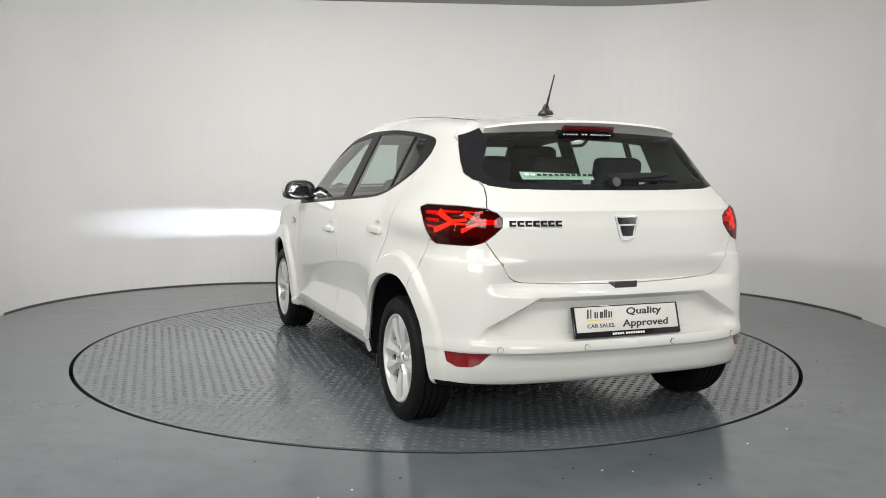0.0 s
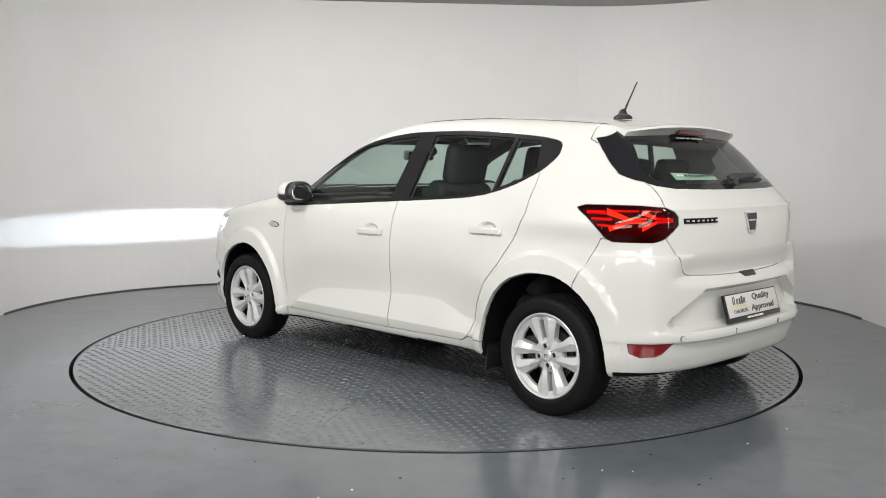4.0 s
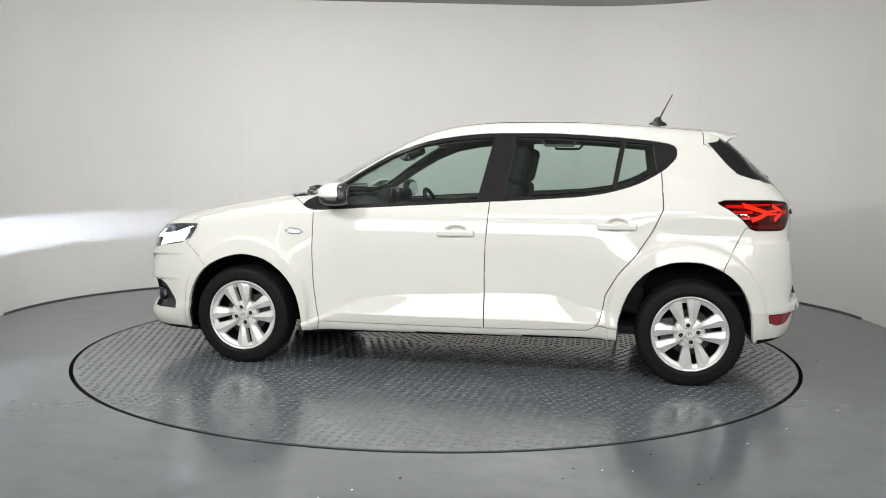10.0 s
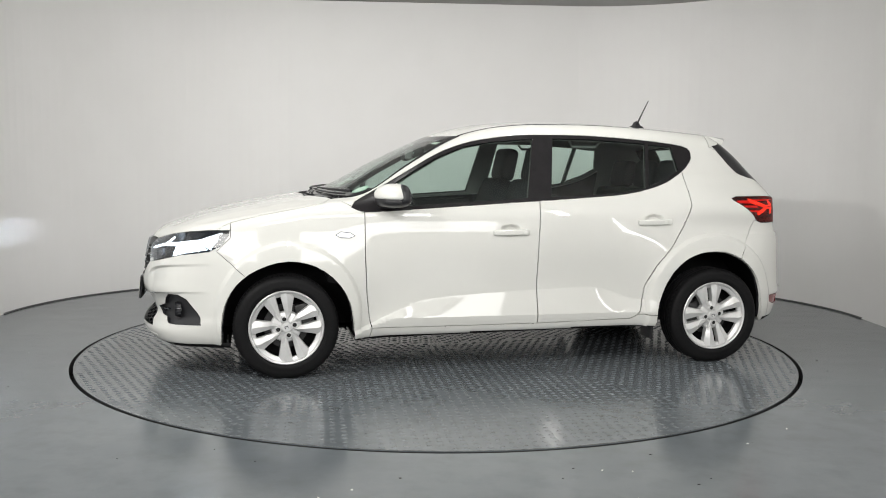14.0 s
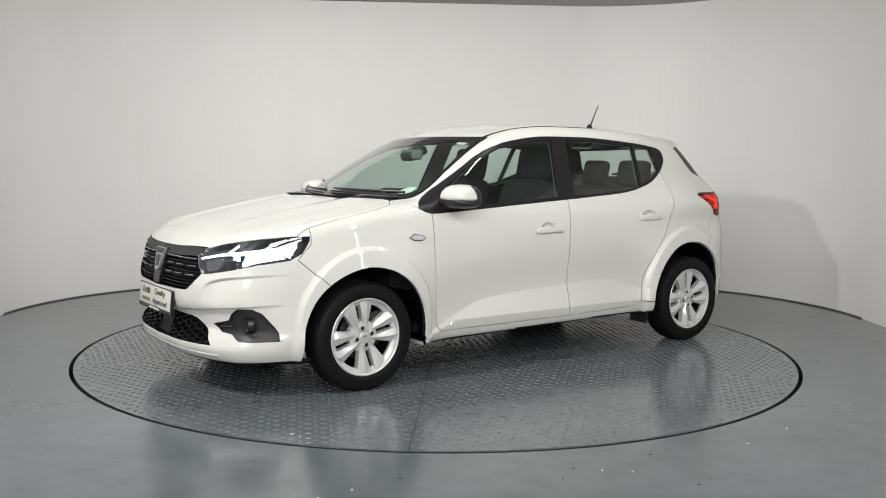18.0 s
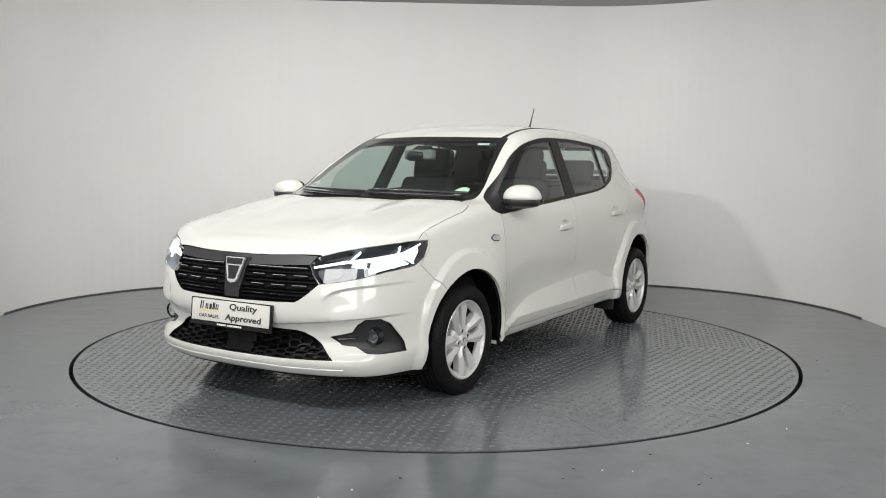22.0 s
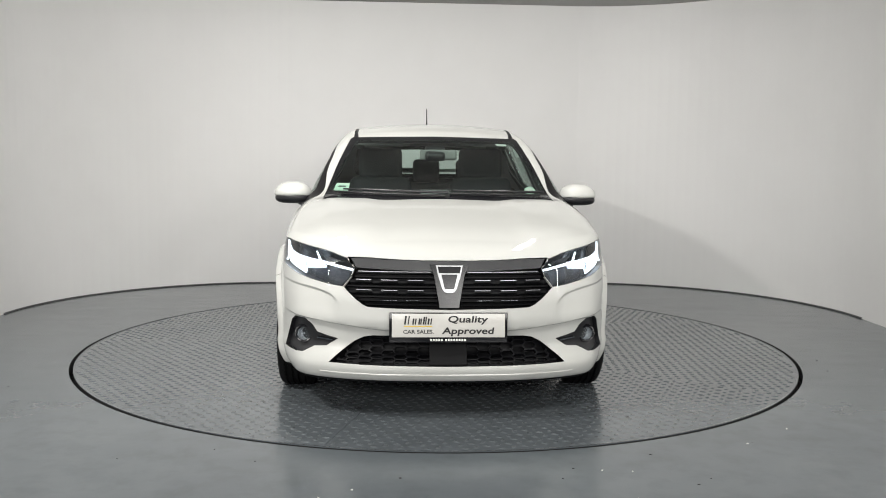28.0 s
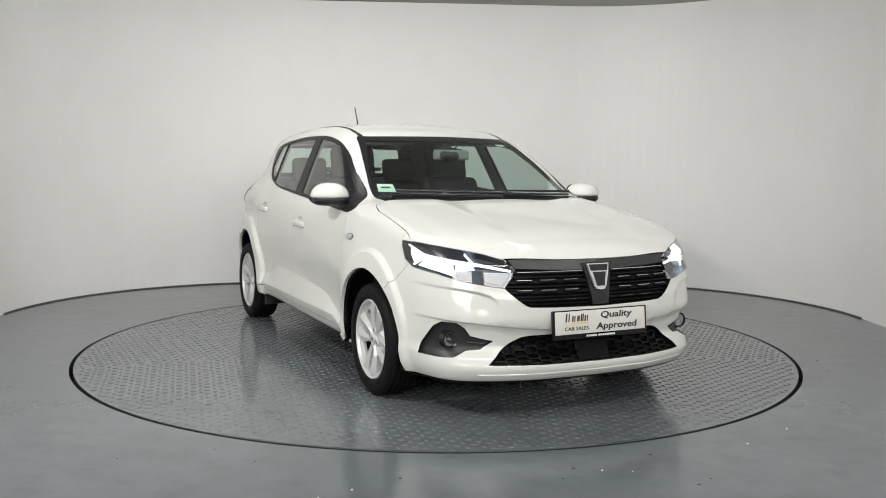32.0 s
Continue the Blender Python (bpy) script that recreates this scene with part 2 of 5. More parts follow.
NOSE_NOTCH = curve((0.0, 0.43), (0.261, 0.434), (0.431, 0.449), (0.681, 0.478), (0.9, 0.50))


def half_width(x, z):
    up = step(0.90, 1.08, z)
    y = SIDE(z) + TAPER_LOW(x) * (1 - up) + TAPER_TOP(x) * up
    # fuller over the wheels, with flares round the openings
    for ax, r0 in ((1.285, 0.39), (-1.28, 0.42)):
        r = np.hypot(x - ax, np.maximum(z - 0.36, 0))
        y = y + 0.030 * step(0.60, 0.20, np.abs(x - ax)) * step(0.90, 0.55, z) + 0.024 * step(r0 + 0.020, r0 - 0.004, r)
    # shoulder over the rear wheels
    y = y + 0.045 * step(-0.85, -1.35, x) * step(0.82, 0.98, z) * step(1.16, 1.02, z)
    y = y + 0.007 * (step(0.802, 0.790, z) - 0.5) * step(0.62, 0.76, z) * step(0.98, 0.82, z) * step(-1.46, -1.62, x)
    # crease and hollow along the bottom of the doors
    line, low = SCULPT(x), 0.325
    on = step(0.97, 0.86, x) * step(-0.93, -0.84, x)
    y = y + on * (-0.020 * step(line + 0.30, line, z) + 0.029 * np.clip((line - z) / np.maximum(line - low, 0.02), 0, 1) - 0.16 * np.maximum(np.minimum(low, line) - z, 0))
    # hollows behind the door handles
    for hx, hz in ((0.008, 0.822), (-0.896, 0.878)):
        y = y - 0.02 * step(1.15, 0.55, np.hypot((x - hx) / 0.062, (z - hz) / 0.034))
    return y


def top(x, y):
    hood = HOOD(x + 0.10 * y * y) - 0.055 * y * y + 0.012 * step(0.30, 0.42, np.abs(y)) * step(0.75, 0.6, np.abs(y)) * step(2.05, 1.7, x)
    screen = SCREEN(x + 0.34 * y * y * step(-0.3, 0.8, x)) - (0.09 + 0.03 * step(0.4, 0.0, x)) * y * y
    return smax(hood, screen, 0.03)


def nose(y, z):
    a = np.abs(y)
    line, notch = NOSE_CREASE(a), NOSE_NOTCH(a)
    sink = 0.018 * step(0.50, 0.56, a) * step(line + 0.002, line - 0.012, z) * step(line - 0.16, line - 0.03, z)
    sink = sink + 0.024 * step(notch + 0.002, notch - 0.010, z) * step(0.30, 0.36, z)
    return NOSE(z) - NOSE_BOW(a) - sink


def tail(y, z):
    a = np.abs(y)
    # pocket for the number plate
    pocket = step(0.450, 0.462, z) * step(0.640, 0.612, z + 0.55 * np.maximum(a - 0.42, 0)) * step(0.68, 0.56, a)
    shelf = step(0.45, 0.56, a) * (step(0.802, 0.790, z) - 0.5) * step(0.62, 0.76, z) * step(0.98, 0.82, z)
    corner = step(0.50, 0.68, a)
    return TAIL(z) * (1 - corner) + TAIL_CORNER(z) * corner + TAIL_BOW(a) + 0.05 * pocket - 0.013 * shelf


def body(p):
    """Below zero inside the car's outer skin."""
    x, y, z = p[..., 0], p[..., 1], p[..., 2]
    a = np.abs(y)
    f = smax(a - half_width(x, z), z - top(x, y), 0.068)
    f = smax(f, x - nose(y, z), 0.07)
    f = smax(f, tail(y, z) - x, 0.075)
    return smax(f, FLOOR_LINE(x) - z, 0.03)


def gradient(p, h=0.003):
    g = np.empty(p.shape)
    for i in range(3):
        e = np.zeros(3)
        e[i] = h
        g[..., i] = (body(p + e) - body(p - e)) / (2 * h)
    return g


def settle(p, n=4):
    """Moves points onto the skin."""
    p = np.array(p, float)
    for _ in range(n):
        g = gradient(p)
        p -= (np.clip(body(p), -0.05, 0.05) / np.maximum((g * g).sum(-1), 0.2))[..., None] * g
    return p


def core(p):
    x = np.clip(p[..., 0], -1.55, 1.7)
    return np.stack([x, np.clip(p[..., 1], -0.42, 0.42), np.clip(p[..., 2], 0.40, top(x, 0 * x) - 0.33)], -1)


def skin_grid(n):
    """Vertices and quads of the whole skin: a box's grid drawn in towards the middle."""
    lo, hi = np.array([-2.2, -1.1, -0.02]), np.array([2.35, 1.1, 1.72])
    nx, ny, nz = n
    verts, quads, index = [], [], {}

    def vert(i, j, k):
        if (i, j, k) not in index:
            index[i, j, k] = len(verts)
            verts.append((i / nx, j / ny, k / nz))
        return index[i, j, k]
    for k in (0, nz):
        for i in range(nx):
            for j in range(ny):
                q = [vert(i, j, k), vert(i + 1, j, k), vert(i + 1, j + 1, k), vert(i, j + 1, k)]
                quads.append(q if k else q[::-1])
    for j in (0, ny):
        for i in range(nx):
            for k in range(nz):
                q = [vert(i, j, k), vert(i, j, k + 1), vert(i + 1, j, k + 1), vert(i + 1, j, k)]
                quads.append(q if j else q[::-1])
    for i in (0, nx):
        for j in range(ny):
            for k in range(nz):
                q = [vert(i, j, k), vert(i, j + 1, k), vert(i, j + 1, k + 1), vert(i, j, k + 1)]
                quads.append(q if i else q[::-1])
    out = lo + np.array(verts) * (hi - lo)
    inner = core(out)
    a, b = np.zeros(len(out)), np.ones(len(out))
    for _ in range(40):
        m = (a + b) / 2
        inside = body(inner + m[:, None] * (out - inner)) < 0
        a, b = np.where(inside, m, a), np.where(inside, b, m)
    return settle(inner + ((a + b) / 2)[:, None] * (out - inner), 2), quads


# ---------- cutting the skin into panels ----------
PROJ = {"side": ((1, 0, 0), (0, 0, 1), (0, 1, 0)), "front": ((0, 1, 0), (0, 0, 1), (1, 0, 0)), "rear": ((0, 1, 0), (0, 0, 1), (-1, 0, 0)),
        "top": ((1, 0, 0), (0, 1, 0), (0, 0, 1)), "nose_corner": ((-1, 1, 0), (0, 0, 1), (0.7071, 0.7071, 0)), "tail_corner": ((1, 1, 0), (0, 0, 1), (-0.7071, 0.7071, 0))}


def chaikin(poly, n=1):
    """Rounds a closed outline's corners."""
    for _ in range(n):
        out = []
        for i, p in enumerate(poly):
            q = poly[(i + 1) % len(poly)]
            out += [(0.75 * p[0] + 0.25 * q[0], 0.75 * p[1] + 0.25 * q[1]), (0.25 * p[0] + 0.75 * q[0], 0.25 * p[1] + 0.75 * q[1])]
        poly = out
    return poly


def inside(poly, a, b):
    hit, j = False, len(poly) - 1
    for i in range(len(poly)):
        (x0, y0), (x1, y1) = poly[i], poly[j]
        if (y0 > b) != (y1 > b) and a < (x1 - x0) * (b - y0) / (y1 - y0) + x0:
            hit = not hit
        j = i
    return hit


OUTLINES = [
    ("arch", "side", [(1.662, 0.1), (1.658, 0.219), (1.652, 0.35), (1.632, 0.432), (1.589, 0.513), (1.524, 0.579), (1.427, 0.632), (1.314, 0.662), (1.218, 0.656), (1.121, 0.625), (1.025, 0.551), (0.961, 0.454), (0.929, 0.34), (0.923, 0.225), (0.919, 0.1)], 1),
    ("arch", "side", [(-0.902, 0.1), (-0.906, 0.26), (-0.918, 0.391), (-0.978, 0.538), (-1.072, 0.637), (-1.184, 0.68), (-1.28, 0.688), (-1.378, 0.679), (-1.494, 0.625), (-1.578, 0.537), (-1.618, 0.44), (-1.637, 0.315), (-1.641, 0.1)], 1),
    ("front_glass", "side", [(0.775, 0.955), (0.755, 1.040), (0.586, 1.150), (0.419, 1.244), (0.251, 1.310), (0.082, 1.339), (-0.090, 1.355), (-0.179, 1.360), (-0.106, 1.010), (0.267, 0.985), (0.593, 0.964)], 0),
    ("rear_glass", "side", [(-0.308, 1.365), (-0.539, 1.365), (-0.783, 1.351), (-0.908, 1.342), (-0.863, 1.068), (-0.677, 1.040), (-0.402, 1.022), (-0.254, 1.016)], 0),
    ("quarter_glass", "side", [(-0.933, 1.339), (-1.084, 1.324), (-1.105, 1.181), (-1.015, 1.129), (-0.888, 1.082)], 0),
    ("window_trim", "side", [(0.955, 0.966), (0.783, 1.052), (0.584, 1.171), (0.417, 1.268), (0.249, 1.331), (0.079, 1.363), (-0.093, 1.383), (-0.3, 1.389), (-0.543, 1.386), (-0.787, 1.372), (-0.996, 1.354),
                             (-1.16, 1.333), (-1.212, 1.312), (-1.216, 1.265), (-1.20, 1.235), (-1.163, 1.198), (-1.108, 1.157), (-1.011, 1.106), (-0.922, 1.075), (-0.815, 1.048), (-0.675, 1.027), (-0.401, 1.009),
                             (-0.265, 0.998), (-0.064, 0.987), (0.267, 0.966), (0.593, 0.945), (0.80, 0.931), (0.88, 0.930)], 1),
    ("headlight", "nose_corner", [(-1.617, 0.720), (-1.549, 0.759), (-1.407, 0.785), (-1.269, 0.802), (-1.117, 0.816), (-0.93, 0.828), (-0.80, 0.830), (-0.80, 0.805), (-0.838, 0.746), (-0.915, 0.711), (-1.127, 0.690),
                                  (-1.324, 0.661), (-1.49, 0.640), (-1.567, 0.634), (-1.605, 0.680)], 0),
    ("tail_light", "tail_corner", [(-0.64, 1.010), (-0.69, 1.022), (-1.02, 1.024), (-1.17, 1.014), (-1.235, 0.995), (-1.262, 0.972), (-1.262, 0.937), (-1.225, 0.908), (-1.16, 0.871), (-1.097, 0.858), (-0.838, 0.858), (-0.800, 0.870), (-0.772, 0.892), (-0.688, 0.969), (-0.645, 1.000)], 0),
    ("fog_bezel", "front", [(0.518, 0.379), (0.573, 0.342), (0.632, 0.336), (0.690, 0.306), (0.730, 0.302), (0.792, 0.304), (0.775, 0.365), (0.750, 0.445), (0.728, 0.468), (0.680, 0.466), (0.643, 0.441), (0.618, 0.404), (0.571, 0.391)], 0),
    ("grille", "front", [(-0.05, 0.755), (0.216, 0.758), (0.378, 0.766), (0.470, 0.766), (0.46, 0.74), (0.433, 0.722), (0.451, 0.680), (0.489, 0.635), (0.463, 0.608), (0.429, 0.578), (0.399, 0.556), (0.375, 0.545), (0.257, 0.541), (-0.05, 0.535)], 0),
    ("lower_grille", "front", [(-0.05, 0.408), (0.352, 0.402), (0.393, 0.395), (0.436, 0.373), (0.521, 0.308), (0.556, 0.275), (0.351, 0.272), (-0.05, 0.270)], 0),
    ("reflector", "rear", [(0.784, 0.400), (0.632, 0.406), (0.673, 0.356), (0.697, 0.343), (0.748, 0.338), (0.776, 0.356)], 0),
    ("screen_glass", "front", [(-0.05, 1.034), (0.61, 1.032), (0.646, 1.05), (0.640, 1.075), (0.579, 1.215), (0.510, 1.342), (0.49, 1.352), (-0.05, 1.358)], 0),
    ("screen_border", "front", [(-0.05, 1.014), (0.38, 1.012), (0.670, 1.005), (0.608, 1.205), (0.545, 1.362), (0.53, 1.374), (-0.05, 1.382)], 0),
    ("hatch_glass", "rear", [(-0.05, 1.118), (0.47, 1.122), (0.56, 1.140), (0.585, 1.165), (0.578, 1.20), (0.50, 1.335), (-0.05, 1.345)], 0),
    ("hatch_border", "rear", [(-0.05, 1.094), (0.255, 1.095), (0.5, 1.100), (0.585, 1.112), (0.622, 1.135), (0.630, 1.165), (0.622, 1.221), (0.606, 1.290), (0.593, 1.335), (0.50, 1.377), (-0.05, 1.377)], 0),
    ("front_door", "side", [(0.863, 0.96), (0.863, 0.686), (0.853, 0.462), (0.838, 0.33), (0.824, 0.271), (0.396, 0.270), (-0.161, 0.272), (-0.158, 0.586), (-0.165, 0.784), (-0.181, 1.02)], 0),
    ("rear_door", "side", [(-1.13, 1.18), (-1.137, 1.084), (-1.143, 0.969), (-1.091, 0.852), (-1.006, 0.719), (-0.904, 0.602), (-0.840, 0.485), (-0.828, 0.401), (-0.809, 0.334), (-0.785, 0.305), (-0.745, 0.285), (-0.161, 0.272),
                           (-0.158, 0.586), (-0.165, 0.784), (-0.181, 1.02)], 0),
    ("bonnet", "top", [(1.165, -0.05), (1.165, 0.378), (1.04, 0.655), (1.085, 0.735), (1.143, 0.755), (1.214, 0.770), (1.442, 0.778), (1.60, 0.780), (1.66, 0.790), (1.85, 0.83), (2.25, 0.6), (2.25, -0.05)], 0),
    ("roof", "top", [(0.5, -0.05), (0.45, 0.2), (0.34, 0.42), (0.27, 0.492), (0.18, 0.502), (-0.3, 0.500), (-1.0, 0.490), (-1.33, 0.472), (-1.385, 0.43), (-1.41, 0.2), (-1.415, -0.05)], 0),
    ("roof_moulding", "top", [(0.29, 0.495), (0.30, 0.522), (0.18, 0.522), (-0.3, 0.520), (-1.0, 0.510), (-1.36, 0.490), (-1.36, 0.46), (-1.0, 0.480), (-0.3, 0.488)], 0),
    ("tailgate", "rear", [(-0.05, 0.684), (0.302, 0.692), (0.49, 0.700), (0.515, 0.706), (0.54, 0.722), (0.595, 0.805), (0.64, 0.876), (0.658, 0.93), (0.636, 1.0), (0.614, 1.06), (0.604, 1.105), (0.612, 1.128), (0.622, 1.135), (0.630, 1.165), (0.622, 1.221), (0.606, 1.290), (0.593, 1.335), (0.50, 1.377), (0.5, 1.44), (-0.05, 1.44)], 0),
    ("front_fender", "side", [(0.863, 0.925), (0.863, 0.686), (0.853, 0.462), (0.838, 0.33), (0.824, 0.271), (0.85, 0.15), (1.40, 0.15), (1.40, 0.46), (1.531, 0.585), (1.676, 0.714), (1.60, 0.79), (1.60, 0.90), (1.2, 1.02), (0.99, 0.99)], 0),
    ("rear_bumper", "side", [(-1.577, 0.87), (-1.506, 0.734), (-1.471, 0.656), (-1.45, 0.55), (-1.45, 0.1), (-2.1, 0.1), (-2.1, 0.87)], 0),
]


def crease_lines():
    """Open lines along which the skin bends."""
    xs = np.linspace(0.95, -0.92, 20)
    out = [("side", [(x, float(SCULPT(x)) + d) for x in xs]) for d in (0.0, 0.06)] + [("side", [(0.95, 0.325), (-0.92, 0.325)])]
    for ax, r0 in ((1.285, 0.39), (-1.28, 0.42)):
        for d in (0.020, 0.008, -0.004):
            out.append(("side", [(ax + (r0 + d) * math.cos(a * math.pi / 14), 0.36 + (r0 + d) * math.sin(a * math.pi / 14)) for a in range(-1, 16)]))
    ys = np.linspace(0.50, 0.86, 9)
    out += [("front", [(y, float(NOSE_CREASE(y)) + d) for y in ys]) for d in (0.002, -0.012)]
    ys = np.linspace(-0.02, 0.84, 10)
    out += [("front", [(y, float(NOSE_NOTCH(y)) + d) for y in ys]) for d in (0.002, -0.010)]
    for hx, hz in ((0.008, 0.822), (-0.896, 0.878)):
        for k in (1.12, 0.85, 0.58):
            out.append(("side", [(hx + 0.062 * k * math.cos(a * math.pi / 6), hz + 0.034 * k * math.sin(a * math.pi / 6)) for a in range(13)]))
    out += [("rear", [(0.0, z), (0.70, z)]) for z in (0.397, 0.411, 0.447, 0.460)] + [("rear", [(0.0, z), (0.42, z), (0.69, z - 0.148)]) for z in (0.612, 0.626, 0.640)]
    out += [("rear", [(0.45, z), (0.80, z)]) for z in (0.790, 0.802)] + [("side", [(-1.46, z), (-1.95, z)]) for z in (0.790, 0.802, 0.411, 0.397)]
    out += [("rear", [(u, 0.44), (u, 0.60)]) for u in (0.56, 0.68)]
    out += [("front", [(-0.02, 0.192), (0.9, 0.192)]), ("side", [(2.2, 0.192), (1.6, 0.192)]), ("rear", [(-0.02, 0.264), (0.9, 0.264)]), ("side", [(-1.64, 0.264), (-2.1, 0.264)])]
    out += [("rear", [(0.0, z), (0.7, z)]) for z in (1.005, 1.03, 0.80, 0.682, 0.70)]
    return out


def newell(ps):
    n = Vector((0, 0, 0))
    for i in range(1, len(ps) - 1):
        n += (ps[i] - ps[0]).cross(ps[i + 1] - ps[0])
    return n


def cut_skin():
    """The left half of the skin, cut along all outlines; returns points, normals and the faces of each panel."""
    grid, quads = skin_grid((190, 88, 92))
    keep = [q for q in quads if min(grid[i][1] for i in q) > -1e-6]
    used = sorted({i for q in keep for i in q})
    place = {i: k for k, i in enumerate(used)}
    pts = [Vector(grid[i]) for i in used]
    faces = {k: [place[i] for i in q] for k, q in enumerate(keep)}
    halves = {}

    def facts(f):
        ps = [pts[i] for i in f]
        c = sum(ps, Vector((0, 0, 0))) / len(ps)
        return newell(ps).normalized(), c, max((p - c).length for p in ps) + 1e-4

    def expanded(f):
        """The face with the points that its neighbours have put on its edges."""
        out = []
        for i, j in zip(f, f[1:] + f[:1]):
            run = [i, j]
            k = 0
            while k < len(run) - 1:
                m = halves.get((min(run[k], run[k + 1]), max(run[k], run[k + 1])))
                if m is None:
                    k += 1
                else:
                    run.insert(k + 1, m)
            out += run[:-1]
        return out
    known = {k: facts(f) for k, f in faces.items()}
    shapes, fresh = [], len(faces)
    for name, view, poly, rounds in OUTLINES + [("", view, line, -1) for view, line in crease_lines()]:
        a, b, out = (Vector(v) for v in PROJ[view])
        poly = chaikin(poly, rounds)
        if name:
            shapes.append((name, a, b, out, poly))
        lo, hi = [min(p[k] for p in poly) for k in (0, 1)], [max(p[k] for p in poly) for k in (0, 1)]
        la = a.length
        near = {}
        for f, (fn, fc, fr) in known.items():
            if fn.dot(out) > 0.1 or (name == "arch" and fn.y > -0.5):
                u, w = fc.dot(a), fc.dot(b)
                if u + fr * la > lo[0] and u - fr * la < hi[0] and w + fr > lo[1] and w - fr < hi[1]:
                    near[f] = (u, w, fr * la, fr)
        for i, p in enumerate(poly if name else poly[:-1]):
            q = poly[(i + 1) % len(poly)]
            n = (a * (q[1] - p[1]) - b * (q[0] - p[0])).normalized()
            off = n.dot(a * (p[0] / a.length_squared) + b * p[1])
            x0, x1, z0, z1 = min(p[0], q[0]), max(p[0], q[0]), min(p[1], q[1]), max(p[1], q[1])
            for k in [f for f, (u, w, ru, rw) in near.items() if u + ru > x0 and u - ru < x1 and w + rw > z0 and w - rw < z1]:
                if abs(known[k][1].dot(n) - off) > known[k][2]:
                    continue
                f = expanded(faces[k])
                side = [pts[v].dot(n) - off for v in f]
                side = [0.0 if abs(d) < 2e-5 else d for d in side]
                if max(side) <= 0 or min(side) >= 0:
                    continue
                above, below = [], []
                for m in range(len(f)):
                    v, w, dv, dw = f[m], f[(m + 1) % len(f)], side[m], side[(m + 1) % len(f)]
                    if dv >= 0:
                        above.append(v)
                    if dv <= 0:
                        below.append(v)
                    if dv * dw < 0:
                        lo_v, hi_v = min(v, w), max(v, w)
                        pts.append(pts[v].lerp(pts[w], dv / (dv - dw)))
                        halves[lo_v, hi_v] = len(pts) - 1
                        above.append(len(pts) - 1)
                        below.append(len(pts) - 1)
                if len(above) < 3 or len(below) < 3:
                    continue
                del near[k], known[k], faces[k]
                for g in (above, below):
                    faces[fresh], known[fresh] = g, facts(g)
                    c, fr = known[fresh][1:]
                    near[fresh] = (c.dot(a), c.dot(b), fr * la, fr)
                    fresh += 1
    panels = {}
    for k, f in faces.items():
        n, c, _ = known[k]
        name = ""
        if c.x > 1.665:
            low = c.z < 0.192
        elif c.x < -1.66:
            low = c.z < 0.264
        else:
            low = n.z < -0.75 and c.z < 0.275
        if low and not (c.y > 0.42 and (0.92 < c.x < 1.6 or -1.66 < c.x < -0.91)):
            name = "underbody"
        else:
            for key, a, b, out, poly in shapes:
                if out.z > 0.9 and c.z < (0.75 if c.x > 0.5 else 1.3):
                    continue
                if (n.dot(out) > 0.1 or (key == "arch" and c.y > 0.42)) and inside(poly, c.dot(a), c.dot(b)):
                    name = key
                    break
        if not name:
            if c.x > 1.3:
                name = "front_bumper"
            elif c.x < -1.62 and c.z < 0.9:
                name = "rear_bumper"
            elif 0.83 < c.x and c.z > 0.98 and abs(c.y) < 0.665:
                name = "cowl"
            elif -0.96 < c.x < 0.95 and c.z < 0.31:
                name = "sill"
            elif c.x < -1.36 and abs(c.y) < 0.6 and c.z > 1.2:
                name = "tailgate"
            else:
                name = "side_frame"
        panels.setdefault(name, []).append(expanded(f))
    p = np.array([v[:] for v in pts])
    q = settle(p, 2)
    q[np.abs(p[:, 1]) < 1e-5, 1] = 0
    far = np.linalg.norm(q - p, axis=1) > 0.012
    q[far] = p[far]
    g = np.zeros(q.shape)
    for f in (f for fs in panels.values() for f in fs):
        r = q[f]
        a = np.cross(r[1:-1] - r[0], r[2:] - r[0]).sum(0)
        g[f] += a / max(np.linalg.norm(a), 1e-12) ** 0.5
    g[q[:, 1] == 0, 1] = 0
    g /= np.maximum(np.linalg.norm(g, axis=1, keepdims=True), 1e-12)
    return q, g, panels


